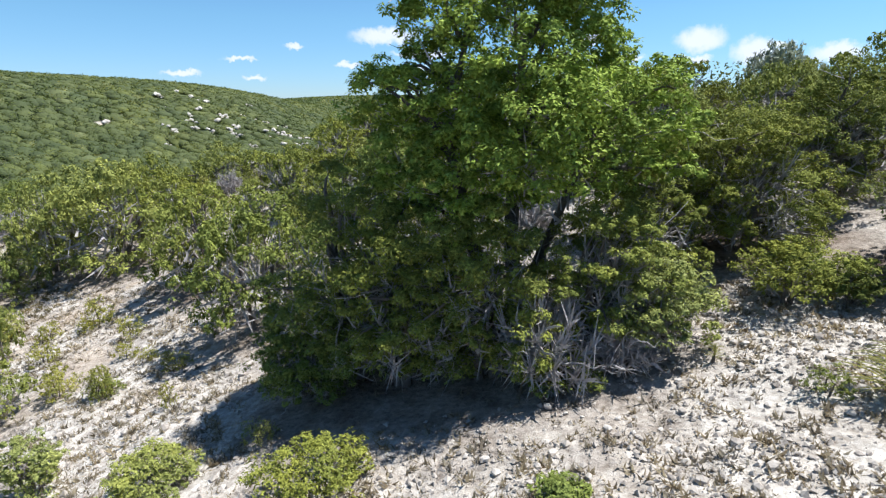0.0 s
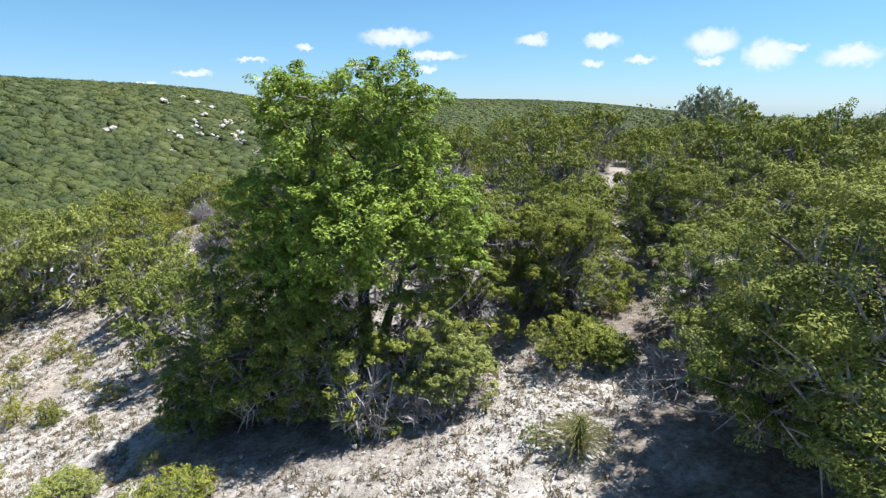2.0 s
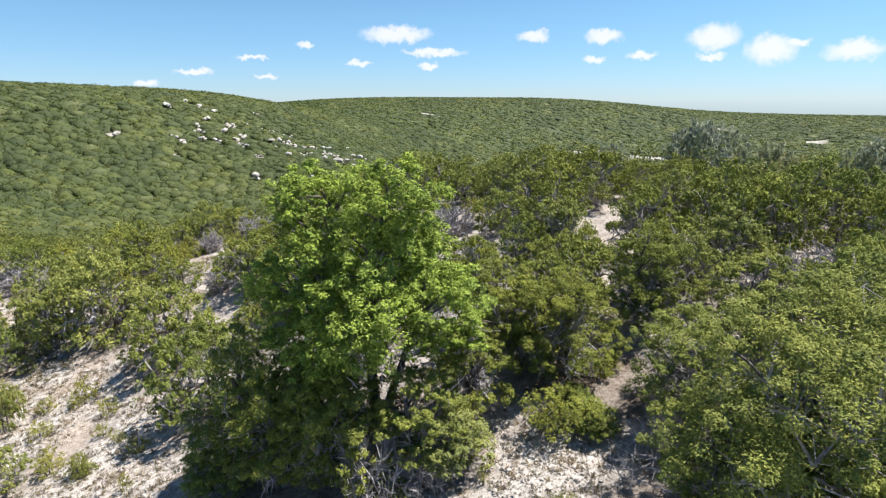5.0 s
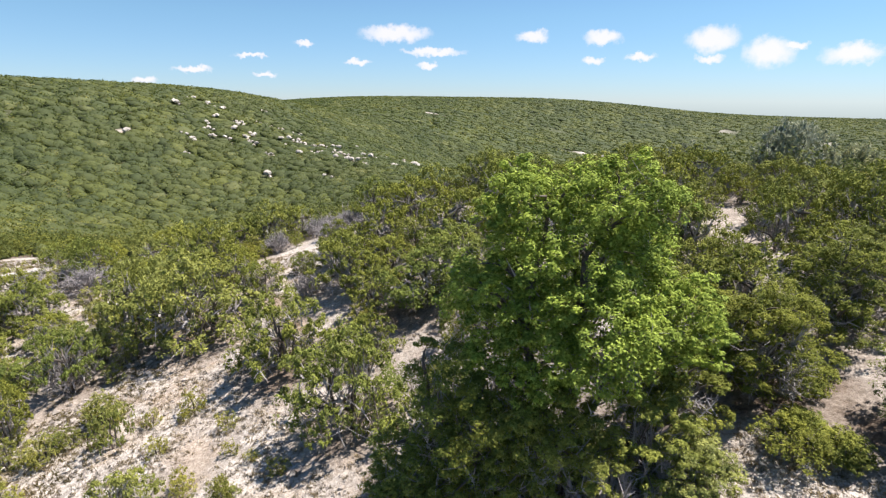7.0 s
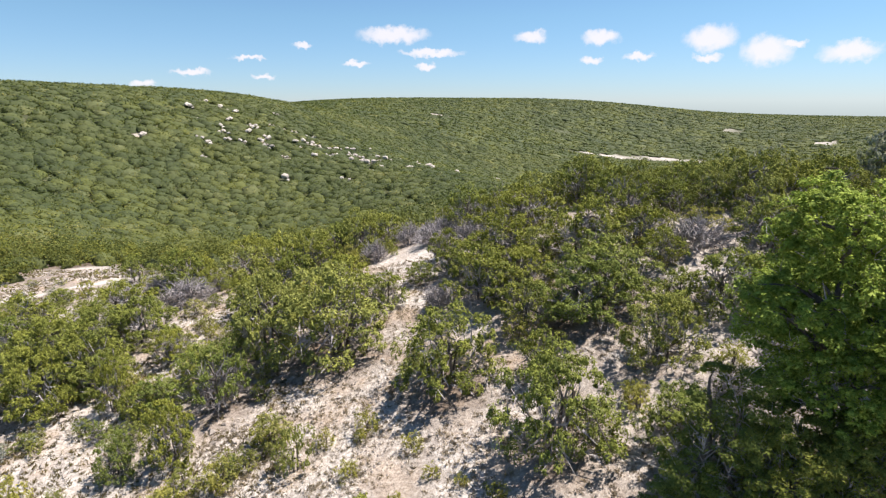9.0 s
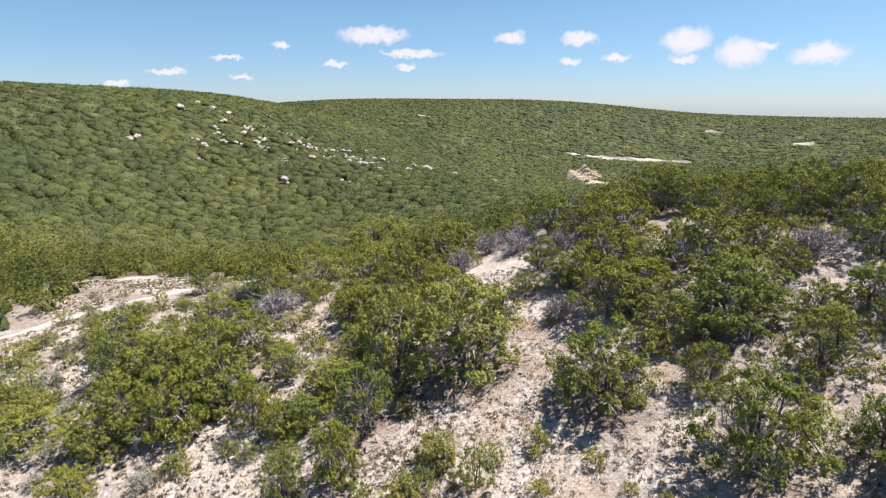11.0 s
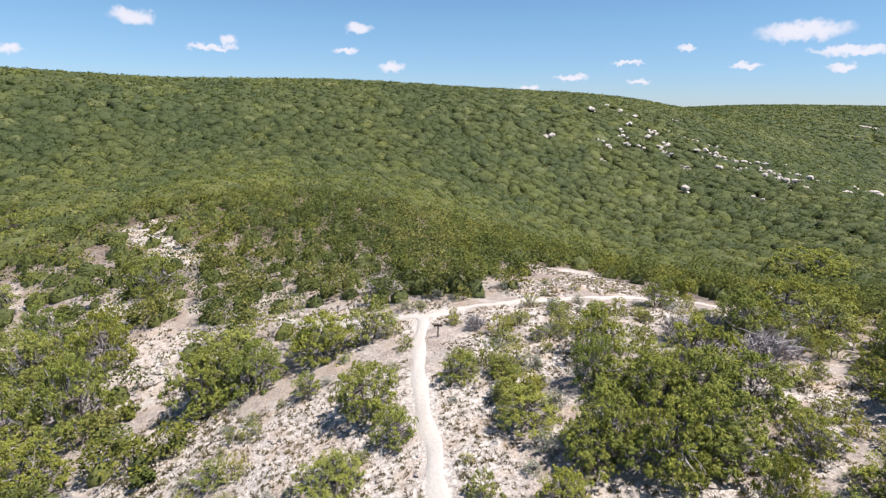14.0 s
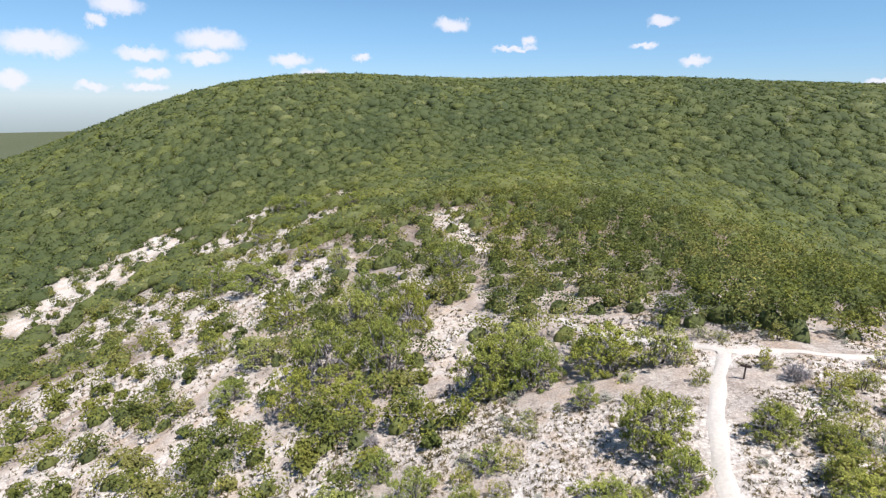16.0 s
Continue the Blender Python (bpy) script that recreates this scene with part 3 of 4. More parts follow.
def make_tree(name, seed, radius, height, clumps, per, leaf, pad, low=0.25, stems=3, limbs=9, twigs=30, mat=None, bark=None, flat=0.6, core=True, taper=0.5, fuzz=0):
    """A tree with its foot at the origin: stems, limbs out to the clumps, bare inner twigs and a crown of leaf pads."""
    rng = np.random.default_rng(seed)
    tree = new(name)
    centres = clump_centres(rng, clumps, radius * 0.88, height * low, height * 0.93, taper)
    bark = bark or BARK
    thick = 0.035 * height + 0.02
    forks = []
    pieces = []
    for i in range(stems):
        turn = 2 * np.pi * (i + rng.uniform(0, 0.6)) / stems
        out = radius * rng.uniform(0.12, 0.3)
        top = np.array([math.cos(turn) * out, math.sin(turn) * out, height * rng.uniform(0.45, 0.6)])
        foot = np.array([math.cos(turn) * thick, math.sin(turn) * thick, -0.25])
        line = bent(foot, top, rng, 0.0, 7)
        pieces.append(tube_arrays(line, np.linspace(thick, thick * 0.4, 7) * (1 if stems < 3 else 0.75), 6))
        forks.append(line)
    part("trunk", joined(pieces), bark, tree)
    order = rng.permutation(len(centres))
    for k in order[:limbs]:
        line = forks[rng.integers(len(forks))]
        root = line[rng.integers(2, 7)]
        part("limb", tube_arrays(bent(root, centres[k], rng), np.linspace(min(thick * 0.42, 0.12), thick * 0.08, 6), 5), bark, tree)
    if twigs:
        sticks = []
        for _ in range(twigs):
            line = forks[rng.integers(len(forks))]
            root = line[rng.integers(1, 7)]
            tip = centres[rng.integers(len(centres))] * rng.uniform(0.6, 1.02) + rng.normal(0, 0.05 * radius, 3)
            mid = root + (tip - root) * rng.uniform(0.25, 0.6)
            v, f = twig_arrays(mid, tip, rng, 3, min(0.026, 0.010 + 0.0035 * height))
            sticks.append((v, np.concatenate([f[:, (0, 1, 2)], f[:, (0, 2, 3)]])))
        if fuzz:
            sticks.append(twig_fuzz(rng, centres, radius, fuzz))
        part("dead_wood", joined(sticks), TWIG, tree, "bare weathered grey twigs")["kind"] = "stuff"
    if per:
        crown = [clump_leaves(rng, centres, pad, per, leaf, flat)]
        if core:
            inner = centres * np.array([0.6, 0.6, 0.85])
            crown.append(clump_leaves(rng, inner, pad * 1.1, max(3, per // 6), leaf * 1.5, 0.8))
        part("crown", joined(crown), mat or JUNIPER, tree)
    return tree


def stand(tree, x, y, turn=0.0, scale=(1, 1, 1), sink=0.0):
    tree.matrix_basis = pose(x, y, float(ground_height(x, y)) - sink, 0, 0, turn) @ Matrix.Diagonal((*scale, 1))
    return tree


def copied(tree, x, y, turn, scale, sink=0.0):
    tree_scale = Matrix.Diagonal((scale[0] / tree.scale[0], scale[1] / tree.scale[1], scale[2] / tree.scale[2], 1))
    return copy_thing(tree, pose(x, y, float(ground_height(x, y)) - sink, 0, 0, turn) @ tree_scale)


# the tall oak: the lobes of its crown, each with its middle and its reach
OAK_LOBES = [
    (-1.4, 0.2, 9.5, 1.6, 1.7, 1.5), (1.1, -0.2, 9.8, 1.8, 1.8, 1.5), (0.1, 0.3, 7.9, 2.8, 2.6, 1.7), (3.0, -0.6, 5.9, 1.7, 1.8, 1.6), (-2.5, 0.2, 6.7, 1.5, 1.6, 1.4),
    (0.3, -2.0, 6.3, 1.9, 1.4, 1.5), (0.1, 2.4, 6.3, 2.3, 1.7, 1.7), (-1.2, -0.6, 4.7, 2.0, 1.8, 1.3),
]


def lobe_centres(rng, lobes, spacing):
    """Places for leaf clumps over the upper and outer sides of a crown's lobes, none of them deep inside another lobe."""
    out = np.zeros((0, 3))
    for x, y, z, a, b, c in lobes:
        for _ in range(260):
            way = unit(rng.normal(size=3) + np.array([0, 0, 0.35]))
            place = np.array([x, y, z]) + way * np.array([a, b, c]) * rng.uniform(0.68, 1.0)
            inside = any(sum(((place - np.array(o[:3])) / np.array(o[3:])) ** 2) < 0.4 for o in lobes)
            if not inside and (not len(out) or np.linalg.norm(out - place, axis=1).min() > spacing):
                out = np.concatenate([out, place[None]])
    return out


def make_oak(seed):
    """A tall oak with two stems, limbs to its clumps and a crown of several lobes with gaps between them."""
    rng = np.random.default_rng(seed)
    tree = new("live_oak")
    centres = lobe_centres(rng, OAK_LOBES, 0.72)
    forks, pieces = [], []
    for tip in ((-0.9, 0.2, 9.4), (1.1, -0.1, 9.6), (2.2, -0.5, 5.6)):
        line = bent((0.16 * tip[0], 0.1, -0.3), tip, rng, 0.02, 9)
        pieces.append(tube_arrays(line, np.linspace(0.27, 0.05, 9), 7))
        forks.append(line)
    part("trunk", joined(pieces), BARK, tree, "grey-brown forked oak trunk")
    for k in rng.permutation(len(centres))[:60]:
        line = forks[int(np.argmin([np.linalg.norm(f - centres[k], axis=1).min() for f in forks]))]
        below = line[line[:, 2] < max(centres[k][2] - 0.4, 2.0)]
        part("limb", tube_arrays(bent(below[-1], centres[k], rng), np.linspace(0.085, 0.016, 6), 5), BARK, tree)
    sticks = []
    for _ in range(70):
        tip = centres[rng.integers(len(centres))]
        v, f = twig_arrays(tip * np.array([0.72, 0.72, 0.93]), tip + rng.normal(0, 0.25, 3), rng, 4, 0.02)
        sticks.append((v, np.concatenate([f[:, (0, 1, 2)], f[:, (0, 2, 3)]])))
    sticks.append(twig_fuzz(rng, centres, 3.2, 500))
    part("dead_wood", joined(sticks), TWIG, tree, "bare weathered grey twigs")["kind"] = "stuff"
    part("crown", clump_leaves(rng, centres, 0.66, 640, 0.064, 0.8, slim=0.5, tufts=12, rise=0.35, tuft=0.36, spread=0.4), OAK, tree)
    return tree


oak = make_oak(14)
stand(tagged(oak, "tall live oak with a bright green lobed crown over limestone rubble", "tree"), 1.4, 13.9, 0, (0.98, 0.98, 0.96))

# junipers round the oak: x, y, reach, height
NEAR_JUNIPERS = [
    (-2.7, 13.3, 2.9, 6.6), (0.8, 11.9, 2.5, 4.9), (2.3, 10.8, 1.0, 1.1), (9.0, 16.0, 3.0, 4.8),
    (13.2, 13.8, 1.4, 3.2), (13.4, 6.7, 4.4, 7.2), (8.5, 12.5, 1.35, 1.8), (9.7, 12.0, 0.8, 1.2),
    (1.7, 6.9, 0.4, 0.3), (9.2, 13.3, 1.0, 1.1), (-2.8, 8.5, 1.2, 0.9), (-6.8, 9.6, 1.1, 0.8),
    (-10.1, 10.2, 0.8, 1.8), (3.6, 12.0, 2.1, 4.0), (4.7, 11.5, 1.5, 2.6), (5.4, 14.2, 2.1, 4.2), (-1.3, 12.4, 2.5, 5.2),
    (-4.2, 12.6, 1.6, 3.0), (7.4, 17.0, 2.2, 4.4), (13.2, 18.5, 2.6, 5.0), (13.4, 5.2, 2.0, 3.6),
    (12.0, 7.4, 2.1, 4.2), (12.6, 12.0, 2.0, 4.4), (13.2, 7.4, 1.6, 2.4), (18.5, 12.5, 2.8, 5.0),
    (16.5, 15.5, 2.2, 4.4), (6.8, 19.6, 2.4, 4.6),
]
for i, (x, y, r, h) in enumerate(NEAR_JUNIPERS):
    big = r > 1.4
    tree = make_tree("juniper", 40 + i, r, h, (60 if r > 3.3 else 36) if big else (26 if r > 0.7 else 14), int(340 * r) if big else 260, 0.047 if big else 0.044, 0.17 * r + 0.2, low=0.1 if r > 2.4 else 0.18, core=r > 2.4, fuzz=900 if big else 60, stems=3, limbs=14 if big else 5,
                     twigs=46 if big else 10, flat=0.48, mat=SHADED_JUNIPER if big and x > -5.0 and not 10.0 < y < 13.0 else JUNIPER)
    label = "broad ashe juniper with dense green sprays and grey twigs" if big else "small yellow-green juniper seedling on pale rubble"
    stand(tagged(tree, label, "tree" if big else "shrub", "junipers near the oak"), x, y, 40 * i)


# patterns for the junipers further off, one metre in reach and height
def pattern(seed, clumps, per, leaf, pad, name="juniper", **more):
    return make_tree(name, seed, 1.0, 1.0, clumps, per, leaf, pad, **more)


class Kinds:
    """Patterns of one kind of tree: the first tree that stands takes the pattern itself, the next ones copy it."""

    def __init__(self, makers, label, category, group):
        self.makers, self.made, self.tags = makers, {}, (label, category, group)

    def stand(self, which, x, y, r, h, turn):
        k = which % len(self.makers)
        tree = self.made.get(k)
        size = (r, r, h)
        if tree is None:
            tree = self.made[k] = tagged(self.makers[k](), *self.tags)
            return stand(tree, x, y, turn, size)
        return copied(tree, x, y, turn, size)


def middle(seed):
    return lambda: pattern(seed, 42, 300, 0.0245, 0.21, low=0.06, stems=3, limbs=7, twigs=8, flat=0.45, core=False, fuzz=260)


def sparse(seed):
    return lambda: pattern(seed, 28, 290, 0.0245, 0.19, low=0.22, stems=3, limbs=7, twigs=12, fuzz=600, flat=0.45, core=False)


def dense(seed):
    return lambda: pattern(seed, 30, 165, 0.035, 0.24, low=0.07, stems=2, limbs=4, twigs=3, flat=0.45, core=False, fuzz=240)


def dark(seed):
    return lambda: pattern(seed, 28, 180, 0.034, 0.24, low=0.14, stems=3, limbs=5, twigs=8, flat=0.45, core=False, fuzz=480, mat=SHADED_JUNIPER)


def bare(seed):
    return lambda: pattern(seed, 30, 0, 0.05, 0.2, "dead_juniper", low=0.2, stems=5, limbs=10, twigs=40, bark=TWIG, fuzz=1200)


def small(seed):
    return lambda: pattern(seed, 16, 62, 0.066, 0.28, "shrub", low=0.08, stems=2, limbs=2, twigs=0, flat=0.7, mat=SHRUB, core=False)


def scrub(seed):
    return lambda: pattern(seed, 16, 75, 0.055, 0.28, "scrub", low=0.1, stems=3, limbs=3, twigs=7, flat=0.7, mat=GREY_OAK if seed % 2 else SHRUB, core=False, fuzz=300)


def grey(seed):
    return lambda: pattern(seed, 36, 100, 0.05, 0.22, "grey_oak", low=0.3, stems=2, limbs=8, twigs=50, flat=0.8, mat=GREY_OAK)


JUNIPERS = Kinds([middle(s) for s in range(101, 105)] + [sparse(s) for s in range(105, 108)], "ashe juniper with yellow-green sprays on limestone soil", "tree", "junipers by the clearing")
THICKET = Kinds([dense(s) for s in range(121, 127)], "ashe juniper standing close in the thicket", "tree", "junipers in the thicket")
SHADY = Kinds([dark(s) for s in range(131, 137)], "ashe juniper with grey twigs, foliage darkened as in shade, standing close on the ridge", "tree", "dark junipers on the ridge")
DEAD = Kinds([bare(s) for s in range(141, 144)], "dead leafless juniper, silver-grey and tangled", "tree", "dead junipers")
SHRUBS = Kinds([small(s) for s in range(161, 165)], "small yellow-green shrub on pale rubble", "shrub", "shrubs in the clearing")
SCRUB = Kinds([scrub(s) for s in range(171, 175)], "low grey-olive scrub bush with bare grey twigs", "shrub", "scrub by the trail")
GREYS = Kinds([grey(s) for s in range(181, 183)], "grey-green oak with thin pale foliage", "tree", "grey oaks on the ridge")

BY_CLEARING = [
    (-12.0, 24.2, 3.3, 5.0), (-7.2, 18.3, 3.1, 5.0), (-23.7, 30.2, 3.3, 6.3), (-19.2, 29.4, 4.5, 6.0),
    (-25.4, 25.4, 2.4, 4.5), (-26.1, 21.4, 1.7, 3.8), (-34.7, 34.1, 3.0, 3.8), (-35.1, 28.7, 3.0, 4.3),
    (-36.8, 26.6, 2.6, 4.5), (-31.2, 27.3, 1.1, 2.0), (-28.7, 21.0, 1.3, 2.7), (-19.1, 19.8, 1.1, 2.7),
    (-3.7, 27.6, 3.4, 4.0), (-8.2, 30.9, 2.4, 2.7), (-1.2, 22.7, 2.3, 3.9), (-39.5, 170.9, 12.5, 9.2),
    (-5.4, 35.8, 2.3, 2.6), (-34.6, 55.5, 3.5, 4.0), (-25.9, 51.5, 3.6, 3.4), (-14.2, 36.9, 1.4, 1.7),
    (-2.2, 29.5, 3.6, 4.0), (-6.9, 32.2, 2.8, 3.0), (-26.7, 28.2, 2.3, 2.5), (-9.9, 36.0, 2.6, 2.7),
]
BY_TRAIL = [
    (-43.4, 32.2, 2.1, 3.8), (-39.2, 31.3, 2.6, 3.8), (-36.8, 32.8, 2.6, 4.3), (-31.1, 31.0, 1.9, 2.5),
    (-32.0, 26.1, 1.3, 3.7), (-27.7, 28.7, 2.5, 2.4), (-56.4, 23.2, 3.0, 4.4), (-67.7, 28.7, 3.8, 4.3),
    (-64.0, 23.6, 1.6, 2.1), (-73.3, 21.2, 3.5, 5.2), (-70.1, 23.0, 2.9, 4.9), (-61.9, 15.7, 1.2, 1.8),
    (-44.6, 20.6, 1.2, 1.8), (-40.5, 22.0, 1.7, 2.3), (-52.9, 29.2, 1.8, 2.3), (-45.6, 26.6, 2.5, 2.4),
    (-40.8, 25.4, 2.2, 2.8), (-37.9, 26.5, 2.2, 2.6), (-34.8, 28.6, 2.1, 2.4), (-53.9, 17.7, 2.5, 2.0),
    (-40.3, 32.4, 3.3, 3.9), (-40.6, 26.8, 2.6, 4.1),
]
ON_SLOPE = [
    (-62.8, 14.5, 1.5, 1.8), (-62.8, 12.5, 1.1, 1.4), (-73.1, 19.2, 3.2, 5.6), (-84.1, 13.1, 4.0, 8.2),
    (-91.3, 7.7, 4.5, 8.2), (-79.3, 7.7, 3.5, 5.1), (-86.7, 3.5, 3.2, 5.8), (-97.1, -3.1, 2.8, 3.3),
    (-105.4, 0.5, 3.5, 4.3), (-113.7, -5.5, 3.0, 4.6), (-141.3, 2.6, 6.6, 5.9), (-101.9, 13.4, 4.3, 6.3),
    (-113.8, 5.9, 3.4, 5.7), (-151.9, -4.9, 4.0, 6.8), (-144.8, 13.1, 3.5, 3.9), (-186.3, 6.2, 3.7, 4.7),
    (-131.0, 17.2, 3.2, 4.6), (-211.2, 14.1, 5.3, 6.9), (-205.3, 21.3, 5.3, 5.9), (-183.2, 32.4, 4.5, 5.6),
    (-93.0, 18.5, 3.8, 8.0), (-107.0, 17.0, 3.4, 6.2), (-74.0, 23.6, 4.0, 5.0), (-108.5, 31.0, 4.0, 5.6),
]
SMALL_SHRUBS = [
    (-16.4, 18.8, 0.7, 0.9), (-12.5, 18.0, 0.5, 0.7), (-13.5, 20.0, 0.6, 0.9), (-16.2, 21.0, 0.4, 0.6),
    (-21.7, 20.3, 0.8, 1.2), (-22.7, 19.1, 0.7, 0.9), (-9.8, 16.5, 0.6, 0.6), (-13.5, 15.6, 0.7, 0.9),
    (-11.4, 15.2, 0.6, 0.6), (-21.1, 21.7, 1.3, 1.6), (-27.1, 27.8, 1.8, 2.2), (-13.9, 16.2, 0.6, 1.0),
    (-11.6, 15.0, 0.6, 1.0), (-11.7, 15.2, 0.5, 1.0), (-18.0, 21.3, 0.6, 0.9), (-8.5, 13.5, 0.3, 0.8),
    (-15.9, 21.7, 0.8, 1.3),
]
DEAD_JUNIPERS = [
    (-34.8, 40.8, 3.1, 3.0), (-13.7, 45.4, 2.4, 2.2), (4.5, 32.5, 2.7, 3.1), (-35.0, 61.1, 2.7, 2.6),
    (-73.8, 41.9, 3.2, 2.4), (2.0, 10.9, 1.7, 3.1), (3.7, 10.8, 1.2, 1.7), (11.6, 10.6, 1.6, 1.9),
    (-67.6, 28.6, 2.7, 2.6), (-40.6, 41.6, 2.4, 2.6), (-12.8, 47.6, 2.4, 2.5),
]
DARK_TREES = [
    (-9.8, 31.8, 2.8, 4.4), (-5.6, 41.2, 3.4, 4.2), (-8.0, 37.0, 3.0, 4.0), (-2.5, 34.5, 3.2, 4.6), (-4.5, 46.5, 3.2, 4.2), (1.5, 39.5, 3.2, 4.6),
    (-11.9, 36.4, 1.8, 2.4), (-38.3, 37.9, 2.9, 3.5), (-45.2, 36.0, 2.8, 3.8),
]
RIDGE_OAKS = [(27.0, 46.0, 3.2, 7.2), (31.0, 50.0, 3.4, 7.6), (37.0, 52.0, 3.2, 7.4), (22.0, 56.0, 2.8, 6.0), (42.0, 44.0, 3.2, 7.4), (47.0, 47.0, 3.0, 7.0)]

for i, (x, y, r, h) in enumerate(BY_CLEARING + BY_TRAIL + ON_SLOPE):
    (JUNIPERS if r > 1.25 else SHRUBS).stand(i % 4 if r > 2.4 else i * 3 + 1, x, y, r, h, 67 * i % 360)
for i, (x, y, r, h) in enumerate(SMALL_SHRUBS):
    SHRUBS.stand(i, x, y, r, h, 83 * i % 360)
for i, (x, y, r, h) in enumerate(DEAD_JUNIPERS):
    DEAD.stand(i, x, y, r, h, 51 * i)
for i, (x, y, r, h) in enumerate(DARK_TREES):
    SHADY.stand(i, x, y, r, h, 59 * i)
for i, (x, y, r, h) in enumerate(RIDGE_OAKS):
    GREYS.stand(i, x, y, r, h, 77 * i)

PLACED = np.array([(1.6, 13.9, 5.0), (-58.6, 33.4, 3.0), (-56.8, 31.0, 2.6), (-55.0, 28.6, 2.2)] + [row[:3] for row in NEAR_JUNIPERS + BY_CLEARING + BY_TRAIL + ON_SLOPE + DEAD_JUNIPERS + DARK_TREES + RIDGE_OAKS])
WAYS = np.concatenate([smooth_line(w) for w in (TRAIL_WAY, TRAIL_EAST, TRAIL_WEST)])


def off_limits(x, y, margin):
    """Too near a tree that stands already, or the path."""
    near_tree = (np.hypot(PLACED[:, 0] - x, PLACED[:, 1] - y) < PLACED[:, 2] * 0.75 + margin).any()
    return near_tree or np.hypot(WAYS[:, 0] - x, WAYS[:, 1] - y).min() < 1.0 + margin * 1.3


# the thicket: single junipers between and behind the clearings; those further back join the woods
rng = np.random.default_rng(8)
THICKET_X, THICKET_Y = (-118.0, 58.0), (-14.0, 74.0)
BACKWOODS = []
count = 0
for east in (False, True):
    step = 3.5 if east else 4.1
    for gx in np.arange(2.0 if east else THICKET_X[0], THICKET_X[1] if east else 2.0, step):
        step_y = 3.3 if gx < -62 else step
        for gy in np.arange(*THICKET_Y, step_y):
            x, y = gx + rng.uniform(-1.5, 1.5), gy + rng.uniform(-1.5, 1.5)
            r = rng.uniform(1.7, 3.0) * (1.0 - 0.55 * float(openness(x, y)))
            if (y < 13 and x > -45) or math.hypot(x - 6, y) < 15 or openness(x, y) > 0.6 or off_limits(x, y, r * (0.35 if east else 0.3)):
                continue
            h = r * rng.uniform(1.2, 1.7)
            pick, turn = rng.uniform(), rng.uniform(0, 360)
            if math.hypot(x + 22, y - 5) > (52 if x < 0 else 58):
                BACKWOODS.append((x, y, r * 1.34, h * 1.15))
                continue
            count += 1
            if pick < 0.14:
                DEAD.stand(count, x, y, r * 0.8, h * 0.8, turn)
            elif pick < 0.25:
                JUNIPERS.stand(count * 7 // 2, x, y, r, h, turn)
            else:
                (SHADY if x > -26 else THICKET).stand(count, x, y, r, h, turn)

# thin cover on the western slope
for gx in np.arange(-240.0, -64.0, 4.9):
    for gy in np.arange(-66.0, 56.0, 4.9):
        x, y = gx + rng.uniform(-2.6, 2.6), gy + rng.uniform(-2.6, 2.6)
        if not slope_cover(x, y) or rng.uniform() < 0.14 or off_limits(x, y, 0.8):
            continue
        r = rng.uniform(1.0, 3.1)
        BACKWOODS.append((x, y, r, r * rng.uniform(1.1, 1.45)))

# shrubs scattered over the open ground
made = 0
while made < 160:
    x, y = rng.uniform(-66, 8), rng.uniform(4, 58)
    bare_here = float(openness(x, y))
    if rng.uniform() < 0.55 * bare_here or off_limits(x, y, 0.1) or math.hypot(x - 4, y - 6) < 9 or (bare_here > 0.9 and rng.uniform() < 0.6):
        continue
    r = rng.uniform(0.35, 1.15) * (1 - 0.35 * bare_here)
    SHRUBS.stand(made, x, y, r, r * rng.uniform(1.0, 1.6), rng.uniform(0, 360))
    made += 1

# olive bushes between the clearings and the trail
made = 0
while made < 110:
    x, y = rng.uniform(-54, -20), rng.uniform(14, 46)
    if off_limits(x, y, 0.8) or (x < -36 and y < 27) or float(openness(x, y)) > rng.uniform(0.75, 1.3):
        continue
    r = rng.uniform(0.6, 1.45)
    (SHRUBS if made % 3 else JUNIPERS).stand(made, x, y, r, r * rng.uniform(1.0, 1.5), rng.uniform(0, 360))
    made += 1

# low grey-green scrub on both sides of the trail
made = 0
while made < 150:
    x, y = rng.uniform(-72, -34), rng.uniform(6, 52)
    if off_limits(x, y, 0.25):
        continue
    r = rng.uniform(0.35, 1.0)
    SCRUB.stand(made, x, y, r, r * rng.uniform(0.8, 1.3), rng.uniform(0, 360))
    made += 1


